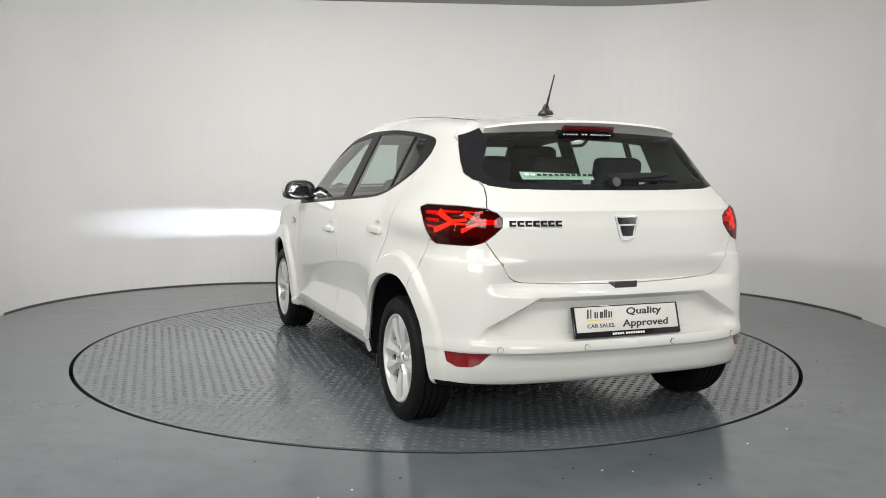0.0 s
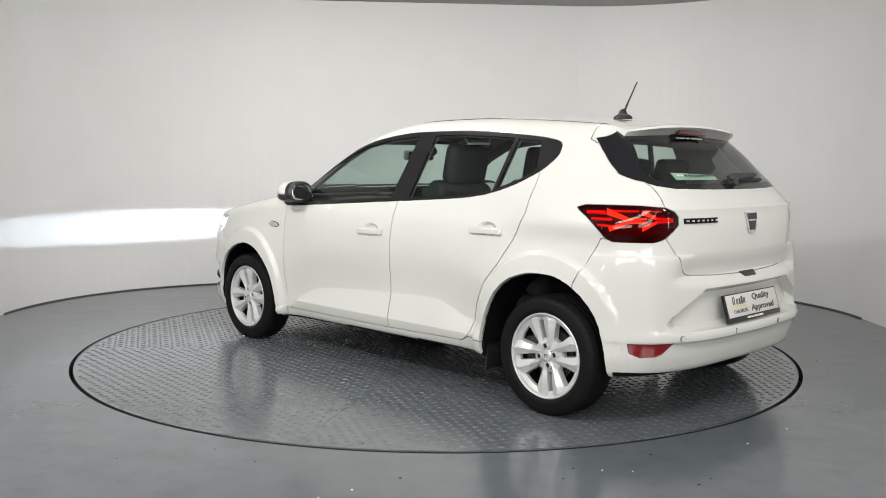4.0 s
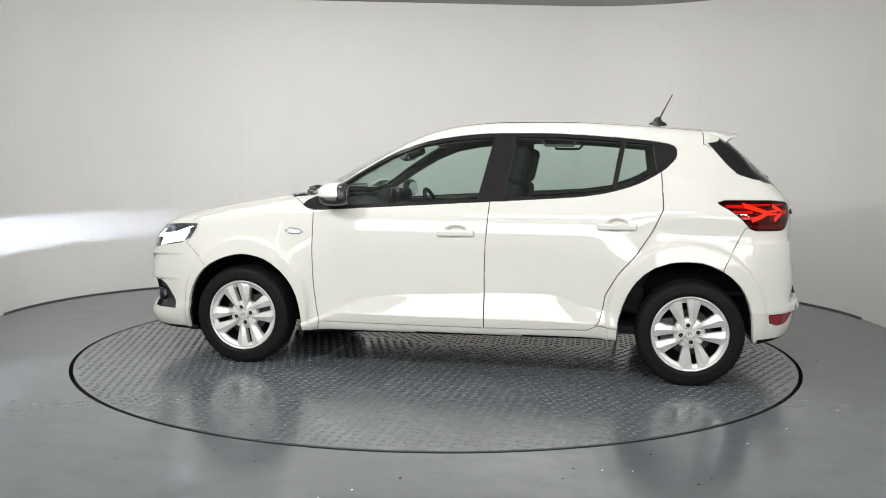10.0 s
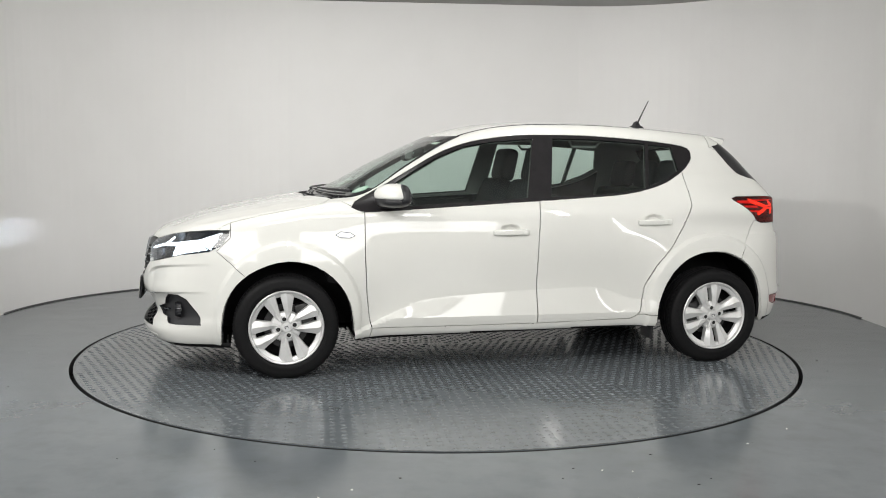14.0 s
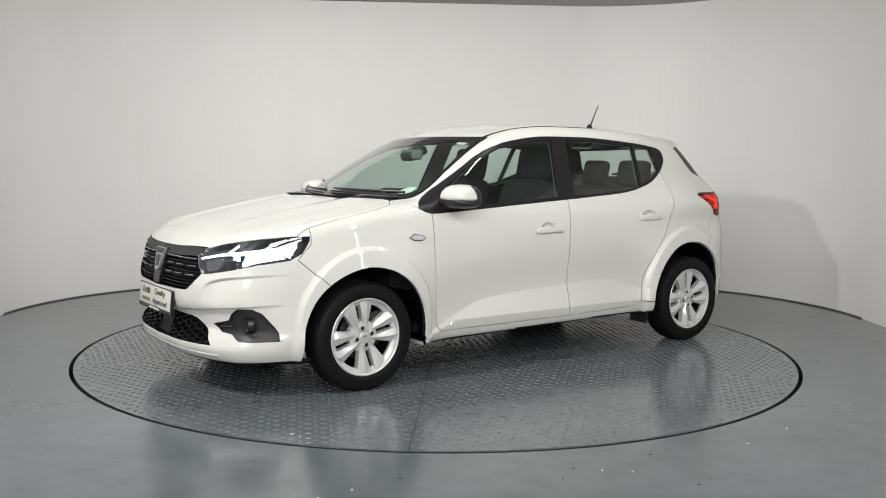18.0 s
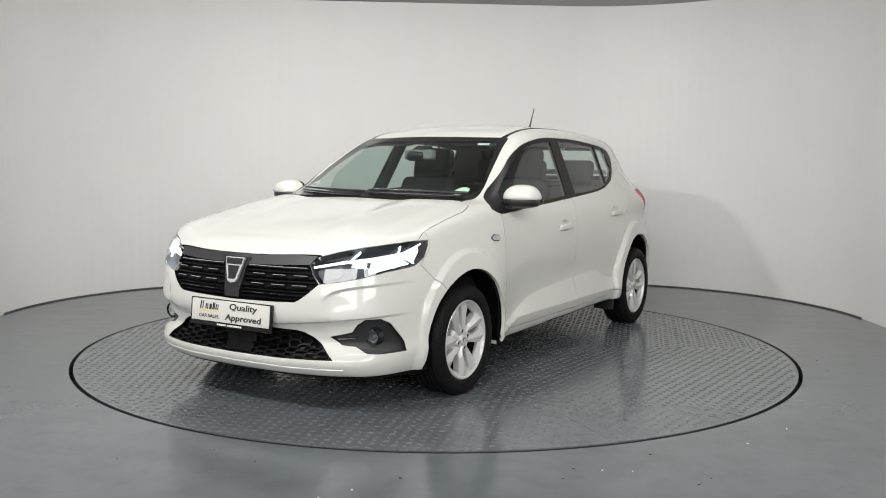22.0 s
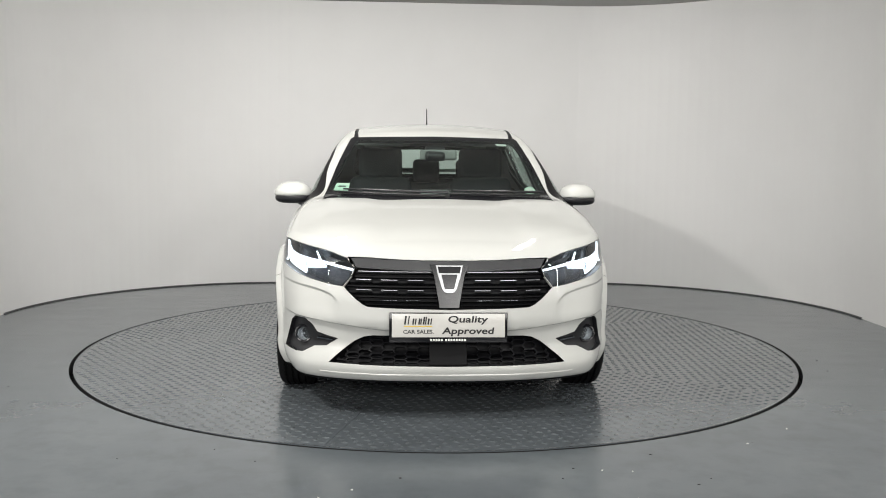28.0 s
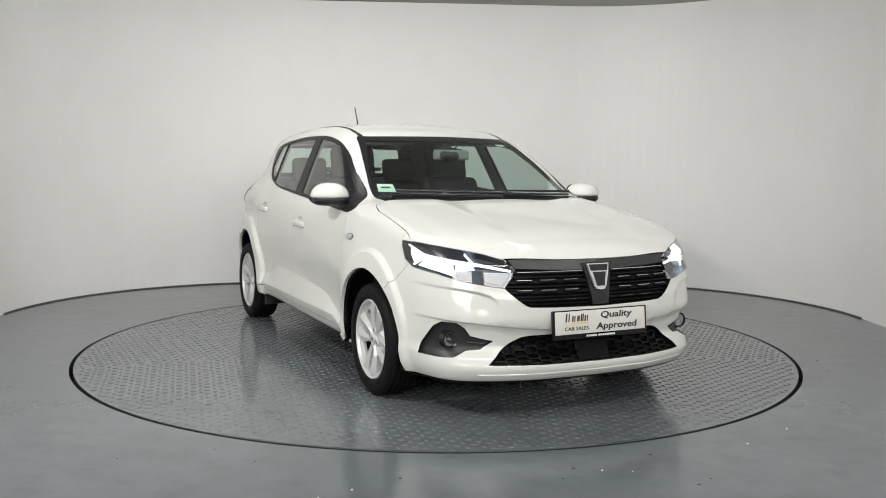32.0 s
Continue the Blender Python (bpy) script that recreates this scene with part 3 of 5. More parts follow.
def panel_mesh(name, pts, nrm, faces, mat, gap=0.0030, depth=0.018, sink=0.0, both=False, side=1):
    """A panel with its edges folded in. sink: how far it lies under the skin, its walls then reach up to it. both: the whole width; side: left (1) or right (-1)."""
    used = sorted({i for f in faces for i in f})
    at = {i: k for k, i in enumerate(used)}
    fs = [[at[i] for i in f] for f in faces]
    p, n = pts[used].copy(), nrm[used]
    count = {}
    for f in fs:
        for i in range(len(f)):
            count.setdefault(frozenset((f[i], f[i - 1])), []).append((f[i - 1], f[i], f))
    rim = [v[0] for v in count.values() if len(v) == 1]
    if both:
        rim = [r for r in rim if not (abs(p[r[0]][1]) < 1e-6 and abs(p[r[1]][1]) < 1e-6)]
    pull = np.zeros(p.shape)
    for i, j, f in rim:
        mid = p[f].mean(0)
        e = p[j] - p[i]
        m = np.cross(0.5 * (n[i] + n[j]), e)
        m /= max(np.linalg.norm(m), 1e-9)
        if np.dot(m, mid - p[i]) < 0:
            m = -m
        pull[i] += m
        pull[j] += m
    ln = np.linalg.norm(pull, axis=1, keepdims=True)
    pull = np.where(ln > 1e-6, pull / np.maximum(ln, 1e-6), 0)
    if both:
        pull[np.abs(p[:, 1]) < 1e-6, 1] = 0
    p = p + pull * gap
    edge = p.copy()
    face_p = p - n * sink
    ids = sorted({k for r in rim for k in r[:2]})
    low = {k: len(p) + m for m, k in enumerate(ids)}
    fold = edge[ids] if sink > 0 else p[ids] - n[ids] * depth
    verts = np.concatenate([face_p, fold])
    walls = [[j, i, low[i], low[j]] for i, j, f in rim]
    allf, smooth = fs + walls, len(fs)
    if both:
        m = len(verts)
        twin = {k: (k if abs(verts[k][1]) < 1e-6 else m + k) for k in range(m)}
        verts = np.concatenate([verts, verts * [1, -1, 1]])
        n2 = n * [1, -1, 1]
        allf = fs + [[twin[k] for k in f][::-1] for f in fs] + walls + [[twin[k] for k in f][::-1] for f in walls]
        smooth = 2 * len(fs)
        nn = {k: n[k] for k in range(len(n))}
        nn.update({m + k: n2[k] for k in range(len(n))})
    else:
        nn = {k: n[k] for k in range(len(n))}
        if side < 0:
            verts = verts * [1, -1, 1]
            nn = {k: v * [1, -1, 1] for k, v in nn.items()}
            allf = [f[::-1] for f in allf]
    me = bpy.data.meshes.new(name)
    me.from_pydata([tuple(v) for v in verts], [], allf)
    me.materials.append(mat)
    # creases stay sharp: there a corner takes only the faces that lie its own way
    flats = [np.array(poly.normal) for poly in me.polygons]
    sizes = [poly.area for poly in me.polygons]
    touch = {}
    for k, f in enumerate(allf[:smooth]):
        for v in f:
            touch.setdefault(v, []).append(k)
    loops = []
    for k, poly in enumerate(me.polygons):
        flat = flats[k]
        for v in poly.vertices:
            if k >= smooth:
                loops.append(tuple(flat))
            elif sizes[k] < 4e-6 or flat.dot(nn[v]) > 0.945:
                loops.append(tuple(nn[v]))
            else:
                own = sum(flats[m] * sizes[m] for m in touch[v] if flats[m].dot(flat) > 0.93)
                loops.append(tuple(own / max(np.linalg.norm(own), 1e-12)))
    me.polygons.foreach_set("use_smooth", [True] * len(me.polygons))
    me.normals_split_custom_set(loops)
    return me


def skin_points(view, u, w):
    """The points of the skin at (u, w) of a view, and their normals."""
    a, b, out = (np.array(v, float) for v in PROJ[view])
    u, w = np.asarray(u, float), np.asarray(w, float)
    base = u[:, None] * a / a.dot(a) + w[:, None] * b
    ts = np.linspace(2.4, -2.0, 111)
    f = body(base[:, None, :] + ts[None, :, None] * out)
    i = np.maximum(np.argmax(f < 0, axis=1), 1)
    k = np.arange(len(u))
    lo, hi, flo, fhi = ts[i - 1], ts[i], f[k, i - 1], f[k, i]
    for _ in range(7):
        m = np.where(flo - fhi > 1e-9, lo + (hi - lo) * np.clip(flo / np.maximum(flo - fhi, 1e-9), 0.1, 0.9), (lo + hi) / 2)
        fm = body(base + m[:, None] * out)
        ins = fm < 0
        lo, flo, hi, fhi = np.where(ins, lo, m), np.where(ins, flo, fm), np.where(ins, m, hi), np.where(ins, fm, fhi)
    p = base + ((lo + hi) / 2)[:, None] * out
    g = gradient(p)
    return p, g / np.linalg.norm(g, axis=-1, keepdims=True)


def on_skin(view, u, w, lift=0.0):
    """The same, lifted along the normals."""
    p, g = skin_points(view, u, w)
    return p + g * lift


# ---------- building helpers ----------
def part(name, shape, mat, parent, label="", smooth=True):
    """Links a bmesh or mesh as one part under a thing or a part."""
    if isinstance(shape, bmesh.types.BMesh):
        me = bpy.data.meshes.new(name)
        shape.normal_update()
        if smooth:
            for f in shape.faces:
                f.smooth = True
            for e in shape.edges:
                if len(e.link_faces) == 2 and e.calc_face_angle(0) > 0.6:
                    e.smooth = False
        shape.to_mesh(me)
        shape.free()
        me.materials.append(mat)
    else:
        me = shape
    ob = new(name, me)
    ob.parent = parent
    return tagged(ob, label) if label else ob


def flipped(bm):
    """The mirror image across the car's middle."""
    bm = bm.copy()
    for v in bm.verts:
        v.co.y = -v.co.y
    bmesh.ops.reverse_faces(bm, faces=bm.faces)
    return bm


def both_sides(name, bm, mat, parents, label="", smooth=True):
    """The same part on the left and on the right; parents: one, or a left and a right one."""
    pl, pr = parents if isinstance(parents, tuple) else (parents, parents)
    twin = flipped(bm)
    return part(name, bm, mat, pl, label, smooth), part(name, twin, mat, pr, label, smooth)


def block(size, m=None, bevel=0.0, segs=2):
    bm = bmesh.new()
    bmesh.ops.create_cube(bm, size=1, matrix=Matrix.Diagonal((*size, 1)))
    if bevel:
        bmesh.ops.bevel(bm, geom=bm.edges[:], offset=bevel, segments=segs, profile=0.6, affect="EDGES")
    if m is not None:
        bm.transform(m)
    return bm


def disc(radius, depth, m, segs=28, r2=None):
    bm = bmesh.new()
    bmesh.ops.create_cone(bm, cap_ends=True, segments=segs, radius1=radius, radius2=radius if r2 is None else r2, depth=depth, matrix=m)
    return bm


def lathe(profile, segs=56, close=False):
    """Turns (radius, y) pairs round the y axis."""
    bm = bmesh.new()
    rings = [[bm.verts.new((r * math.cos(2 * math.pi * k / segs), y, r * math.sin(2 * math.pi * k / segs))) for k in range(segs)] for r, y in profile]
    pairs = list(zip(rings, rings[1:])) + ([(rings[-1], rings[0])] if close else [])
    for a, b in pairs:
        for k in range(segs):
            bm.faces.new((a[k], b[k], b[(k + 1) % segs], a[(k + 1) % segs]))
    bmesh.ops.recalc_face_normals(bm, faces=bm.faces)
    return bm


def tube(path, radius, segs=10, taper=None):
    """A round bar along points; taper: radius factor at its end."""
    bm = bmesh.new()
    pts = [Vector(p) for p in path]
    rings = []
    for i, p in enumerate(pts):
        d = (pts[min(i + 1, len(pts) - 1)] - pts[max(i - 1, 0)]).normalized()
        s = d.cross(Vector((0.3, 0.1, 1)) if abs(d.z) < 0.9 else Vector((1, 0, 0))).normalized()
        t = d.cross(s)
        r = radius * (1 + ((taper or 1) - 1) * i / (len(pts) - 1))
        rings.append([bm.verts.new(p + r * (math.cos(2 * math.pi * k / segs) * s + math.sin(2 * math.pi * k / segs) * t)) for k in range(segs)])
    for a, b in zip(rings, rings[1:]):
        for k in range(segs):
            bm.faces.new((a[k], a[(k + 1) % segs], b[(k + 1) % segs], b[k]))
    bm.faces.new(rings[0][::-1])
    bm.faces.new(rings[-1])
    bmesh.ops.recalc_face_normals(bm, faces=bm.faces)
    return bm


def slab(view, poly, lift, thick, fine=0.05):
    """A plate that follows the skin: its outline in a view, how high its face lies and how thick it is."""
    pts = []
    for i, p in enumerate(poly):
        q = poly[(i + 1) % len(poly)]
        n = max(1, int(math.hypot(q[0] - p[0], q[1] - p[1]) / fine))
        pts += [(p[0] + (q[0] - p[0]) * k / n, p[1] + (q[1] - p[1]) * k / n) for k in range(n)]
    u, w = np.array([p[0] for p in pts]), np.array([p[1] for p in pts])
    p, g = skin_points(view, u, w)
    hi, lo = p + g * lift, p + g * (lift - thick)
    bm = bmesh.new()
    a, b = [bm.verts.new(p) for p in hi], [bm.verts.new(p) for p in lo]
    bm.faces.new(a)
    bm.faces.new(b[::-1])
    for i in range(len(a)):
        bm.faces.new((a[i], b[i], b[(i + 1) % len(a)], a[(i + 1) % len(a)]))
    bmesh.ops.recalc_face_normals(bm, faces=bm.faces)
    return bm


def bar_poly(p, q, w0, w1=None):
    """A flat bar from p to q, w0 wide at its start and w1 at its end."""
    w1 = w0 if w1 is None else w1
    d = math.hypot(q[0] - p[0], q[1] - p[1])
    nx, ny = -(q[1] - p[1]) / d, (q[0] - p[0]) / d
    return [(p[0] + nx * w0 / 2, p[1] + ny * w0 / 2), (q[0] + nx * w1 / 2, q[1] + ny * w1 / 2), (q[0] - nx * w1 / 2, q[1] - ny * w1 / 2), (p[0] - nx * w0 / 2, p[1] - ny * w0 / 2)]


def rail(view, u0, u1, w, height, lift, thick, n=12, round_off=0.25):
    """A bar along the skin at the height w, from u0 to u1."""
    u = np.linspace(u0, u1, n)
    ring = [(-0.5, -1), (-0.5, -round_off), (-0.5 + round_off, 0), (0.5 - round_off, 0), (0.5, -round_off), (0.5, -1)]
    p, g = skin_points(view, np.tile(u, 6), np.repeat([w + a * height for a, b in ring], n))
    p = p + g * np.repeat([lift + b * thick for a, b in ring], n)[:, None]
    rows = [p[k * n:(k + 1) * n] for k in range(6)]
    bm = bmesh.new()
    grid = [[bm.verts.new(rows[k][i]) for k in range(len(ring))] for i in range(n)]
    for i in range(n - 1):
        for k in range(len(ring)):
            k2 = (k + 1) % len(ring)
            bm.faces.new((grid[i][k], grid[i][k2], grid[i + 1][k2], grid[i + 1][k]))
    bm.faces.new(grid[0][::-1])
    bm.faces.new(grid[-1])
    bmesh.ops.recalc_face_normals(bm, faces=bm.faces)
    return bm


def joined(*bms):
    out = bmesh.new()
    for bm in bms:
        me = bpy.data.meshes.new("piece")
        bm.to_mesh(me)
        out.from_mesh(me)
        bpy.data.meshes.remove(me)
        bm.free()
    return out


def lettering(text, size, m, mat, parent, name="lettering", shear=0.0, bold=0.0, width=None):
    """Raised letters in the built-in font."""
    cu = bpy.data.curves.new("text", "FONT")
    cu.body, cu.size, cu.extrude, cu.shear, cu.offset = text, size, 0.0008, shear, bold
    cu.align_x, cu.align_y = "CENTER", "CENTER"
    cu.resolution_u = 3
    tmp = bpy.data.objects.new("text", cu)
    scene.collection.objects.link(tmp)
    me = bpy.data.meshes.new_from_object(tmp.evaluated_get(bpy.context.evaluated_depsgraph_get()))
    bpy.data.objects.remove(tmp)
    if width:
        xs = [v.co.x for v in me.vertices]
        me.transform(Matrix.Diagonal((width / (max(xs) - min(xs)), 1, 1, 1)))
    me.transform(m)
    me.materials.clear()
    me.materials.append(mat)
    return part(name, me, mat, parent)


# ---------- the car ----------
car = tagged(new("hatchback_car"), "white five-door hatchback with lit headlights on the turntable", "car")
skin, normals, panels = cut_skin()


def panel(name, key, mat, parent=None, label="", **kw):
    return part(name, panel_mesh(name, skin, normals, panels[key], mat, **kw), mat, parent or car, label)


bonnet = panel("bonnet", "bonnet", paint, both=True)
roof = panel("roof", "roof", paint, both=True, gap=0.001)
front_bumper = panel("front_bumper", "front_bumper", paint, both=True, gap=0.0014)
rear_bumper = panel("rear_bumper", "rear_bumper", paint, both=True, gap=0.0014)
tailgate = panel("tailgate", "tailgate", paint, both=True)
cowl = panel("cowl_panel", "cowl", black_trim, both=True, label="black plastic cowl under the windscreen", sink=0.012)
windscreen = panel("windscreen", "screen_glass", glass_clear, both=True, gap=0, depth=0.003, label="green-tinted windscreen glass")
panel("screen_border", "screen_border", gloss_black, windscreen, both=True, gap=0, label="printed black border of the windscreen")
rear_window = panel("rear_window", "hatch_glass", glass_rear, tailgate, both=True, gap=0, depth=0.003, label="tinted rear window glass")
panel("window_border", "hatch_border", gloss_black, tailgate, both=True, gap=0, label="black border of the rear window")
panel("underbody", "underbody", underside, both=True, gap=0, label="dark coated underbody")
doors = {}
for sd in (1, -1):
    panel("front_fender", "front_fender", paint, side=sd, gap=0.0022)
    doors[sd] = (panel("front_door", "front_door", paint, side=sd), panel("rear_door", "rear_door", paint, side=sd))
    panel("side_frame", "side_frame", paint, side=sd, label="white pillar, roof rail and rear wing")
    panel("sill", "sill", paint, side=sd)
    panel("roof_moulding", "roof_moulding", black_trim, side=sd, gap=0.001, label="black roof joint moulding", sink=0.005)
    trim = panel("window_trim", "window_trim", pillar_film, side=sd, gap=0.0005, label="black window surround and pillar covers")
    panel("side_window", "front_glass", glass_clear, doors[sd][0], side=sd, gap=0, depth=0.003, sink=0.004, label="green-tinted door glass")
    panel("side_window", "rear_glass", glass_clear, doors[sd][1], side=sd, gap=0, depth=0.003, sink=0.004, label="green-tinted door glass")
    panel("quarter_window", "quarter_glass", glass_clear, doors[sd][1], side=sd, gap=0, depth=0.003, sink=0.004, label="green-tinted quarter glass")

# inner lining under the painted panels
for key_set, name, mat, sink in ((("bonnet", "front_bumper", "rear_bumper", "front_fender", "front_door", "rear_door", "sill"), "inner_shell", lining_dark, 0.030),
                                 (("side_frame", "tailgate", "window_trim", "roof_moulding"), "inner_pillar_trim", lining_light, 0.022), (("roof",), "headlining", lining_light, 0.025)):
    faces = [f for k in key_set for f in panels[k]]
    me = panel_mesh(name, skin - normals * sink, normals, faces, mat, gap=0.0, depth=0.002, both=True)
    part(name, me, mat, car, "dark inner shell behind the panels" if mat is lining_dark else "grey cabin lining")

# wheel housings
for ax0, ax1, topz in ((0.872, 1.672, 0.69), (-1.675, -0.895, 0.70)):
    cx, rx = (ax0 + ax1) / 2, (ax1 - ax0) / 2
    prof = [(cx - rx, 0.285 if cx < 0 else 0.24)] + [(cx - rx * math.cos(a * math.pi / 16), 0.34 + (topz - 0.34) * math.sin(a * math.pi / 16)) for a in range(17)] + [(cx + rx, 0.24)]
    bm = bmesh.new()
    o, i_ = [bm.verts.new((x, float(half_width(np.array([x]), np.array([max(z, 0.3)]))[0]) - 0.035, z)) for x, z in prof], [bm.verts.new((x, 0.46, z)) for x, z in prof]
    for k in range(len(prof) - 1):
        bm.faces.new((o[k], o[k + 1], i_[k + 1], i_[k]))
    bm.faces.new(i_)
    both_sides("wheel_housing", bm, underside, car, "black plastic wheel arch liner")


# ---------- wheels ----------
def wheel(x, sd):
    turn = pose(x, sd * 0.770, HUB_Z, 0, 0, 0) @ Matrix.Diagonal((1, sd, 1, 1)) @ pose(0, 0, 0, 0, 15 if x > 0 else 11, 0)

    def put(name, bm, mat, parent, label=""):
        bm.transform(turn)
        if sd < 0:
            bmesh.ops.reverse_faces(bm, faces=bm.faces)
        return part(name, bm, mat, parent, label)
    rim = put("wheel", lathe([(0.203, 0.068), (0.209, 0.076), (0.209, 0.083), (0.204, 0.087), (0.198, 0.084), (0.194, 0.072), (0.191, 0.055), (0.197, 0.05)], 64, True), alloy, car, "silver twin-spoke alloy wheel")
    half = [(0.205, 0.070), (0.209, 0.082), (0.216, 0.090), (0.232, 0.0945), (0.236, 0.0935), (0.255, 0.0945), (0.270, 0.0915), (0.282, 0.084), (0.2885, 0.073), (0.2915, 0.058), (0.2915, 0.052), (0.284, 0.0505), (0.284, 0.044), (0.2918, 0.0425),
            (0.292, 0.020), (0.284, 0.0185), (0.284, 0.011), (0.292, 0.0095)]
    tyre = put("tyre", lathe(half + [(r, -y) for r, y in half[::-1]], 72), rubber, rim, "black rubber tyre")
    # tread blocks on the shoulders
    blocks = []
    for k in range(72):
        for y in (0.064, -0.064):
            blocks.append(block((0.017, 0.020, 0.006), pose(0, 0, 0, 0, k * 5, 0) @ pose(0, y, 0.2880, 0, 0, 12 if y > 0 else -12) @ pose(0, 0, 0, -25 if y > 0 else 25)))
    put("tread_block", joined(*blocks), rubber, rim)["kind"] = "stuff"
    put("brake_disc", joined(disc(0.125, 0.02, pose(0, 0.0, 0, 90), 40), disc(0.07, 0.06, pose(0, 0.02, 0, 90), 32)), shaded_steel, rim, "worn steel brake disc, darkened for shade")
    # dark barrel and an added dark disc stand for shade behind the spokes
    put("rim_barrel", lathe([(0.1965, 0.055), (0.188, 0.045), (0.181, -0.02), (0.180, -0.085), (0.196, -0.09), (0.2, -0.07)], 48), underside, rim, "inner rim barrel, darkened for shade")
    put("shade_disc", disc(0.178, 0.004, pose(0, -0.045, 0, 90), 40), underside, rim, "dark disc added for shade behind the spokes")
    put("brake_caliper", block((0.09, 0.07, 0.14), pose(-0.115 if x > 0 else 0.115, -0.005, 0.03), 0.015), shaded_steel, rim)
    put("rim_ring", lathe([(0.201, 0.072), (0.186, 0.066), (0.174, 0.060), (0.172, 0.052), (0.173, 0.042)], 64), alloy, rim)
    put("hub", lathe([(0.0, 0.060), (0.060, 0.056), (0.082, 0.050), (0.088, 0.040), (0.089, 0.020)], 40), alloy, rim)
    for q in range(4):
        for s in (1, -1):
            bm = bmesh.new()
            rows = []
            for r, wide in ((0.034, 0.76), (0.075, 0.66), (0.105, 0.585), (0.14, 0.535), (0.172, 0.520), (0.190, 0.44), (0.201, 0.36)):
                a0 = 0.0125 / r
                ridge = a0 + (wide - a0) * 0.50
                hgt = 0.066 + 0.016 * min(1, (r - 0.034) / 0.12) - (0.010 if r > 0.195 else 0)
                row = []
                for ang, y in ((a0, hgt - 0.048), (a0 + 0.002 / r, hgt - 0.010), (ridge, hgt), (wide - 0.002 / r, hgt - 0.016), (wide, hgt - 0.050)):
                    a = q * math.pi / 2 + s * ang
                    row.append(bm.verts.new((r * math.cos(a), y, r * math.sin(a))))
                rows.append(row)
            for a, b in zip(rows, rows[1:]):
                for k in range(4):
                    f = (a[k], a[k + 1], b[k + 1], b[k])
                    bm.faces.new(f if s < 0 else f[::-1])
            for e in bm.edges:
                if len(e.link_faces) == 2 and e.calc_face_angle(0) > 0.25:
                    e.smooth = False
            put("spoke", bm, alloy, rim)
        a = q * math.pi / 2
        at = pose(0.047 * math.cos(a), 0, 0.047 * math.sin(a))
        boss = lathe([(0.0120, 0.045), (0.0120, 0.070), (0.0135, 0.0715), (0.0165, 0.071), (0.0185, 0.067), (0.0195, 0.045)], 24)
        boss.transform(at)
        put("bolt_boss", boss, alloy, rim)
        # black disc: the recess's shade is put into its colour
        put("bolt_recess", disc(0.0119, 0.008, at @ pose(0, 0.059, 0, 90), 20), slit_and_shade_black, rim)
        put("wheel_bolt", disc(0.0075, 0.006, at @ pose(0, 0.064, 0, 90), 6), shaded_steel, rim, "steel wheel bolt, darkened for shade")
    put("hub_cap", lathe([(0.0, 0.0725), (0.024, 0.0720), (0.027, 0.069), (0.030, 0.066), (0.033, 0.062), (0.034, 0.045)], 8), alloy, rim, "silver centre cap")
    put("cap_badge", joined(block((0.018, 0.002, 0.003), pose(0, 0.0735, 0.006)), block((0.003, 0.002, 0.014), pose(-0.008, 0.0735, 0)), block((0.003, 0.002, 0.014), pose(0.008, 0.0735, 0))), smoked_chrome, rim)


for x in (FRONT_AXLE, REAR_AXLE):
    for sd in (1, -1):
        wheel(x, sd)
# mud guards and axle beam
for sd in (1, -1):
    part("mud_flap", block((0.012, 0.15, 0.13), pose(-0.905, sd * 0.755, 0.215, 0, -6, 0), 0.004), black_trim, car, "black rubber mud flap")
part("rear_axle_beam", block((0.10, 1.30, 0.10), pose(-1.24, 0, 0.27), 0.02), underside, car)
part("air_deflector", block((0.01, 0.16, 0.05), pose(1.625, 0.66, 0.185), 0.002), black_trim, car)
part("air_deflector", block((0.01, 0.16, 0.05), pose(1.625, -0.66, 0.185), 0.002), black_trim, car)
for x, w_, z in ((0.55, 0.7, 0.185), (-0.3, 0.9, 0.2)):
    part("undertray", block((0.75, w_, 0.03), pose(x, 0, z), 0.008), underside, car)

# ---------- front end ----------
GRILLE = dict((k, (v, p)) for k, v, p, _ in OUTLINES)


def span(key, w):
    """How far an outline reaches at the height w."""
    poly, out = GRILLE[key][1], []
    for i, p in enumerate(poly):
        q = poly[(i + 1) % len(poly)]
        if (p[1] > w) != (q[1] > w):
            out.append(p[0] + (q[0] - p[0]) * (w - p[1]) / (q[1] - p[1]))
    return min(out), max(out)


grille = panel("upper_grille", "grille", grille_black, both=True, sink=0.045, gap=0, label="black upper radiator grille")
top_band = joined(*[slab("front", [(s * 0.0, 0.756), (s * 0.2, 0.758), (s * 0.36, 0.765), (s * 0.455, 0.762), (s * 0.43, 0.722), (s * 0.30, 0.716), (s * 0.15, 0.711), (s * 0.0, 0.709)][::s], -0.002, 0.03) for s in (1, -1)])
part("grille_band", top_band, grey_plastic, grille, "matt dark grey band across the grille")
for w, hgt, lift in ((0.700, 0.006, -0.004), (0.683, 0.013, -0.016), (0.660, 0.020, -0.008), (0.641, 0.012, -0.018), (0.614, 0.020, -0.008), (0.594, 0.010, -0.018), (0.576, 0.013, -0.010), (0.555, 0.010, -0.014)):
    reach = span("grille", w)[1] - 0.008
    for s in (1, -1):
        part("grille_slat", rail("front", s * 0.055, s * reach, w, hgt, lift, 0.022, 14), grille_black, grille)
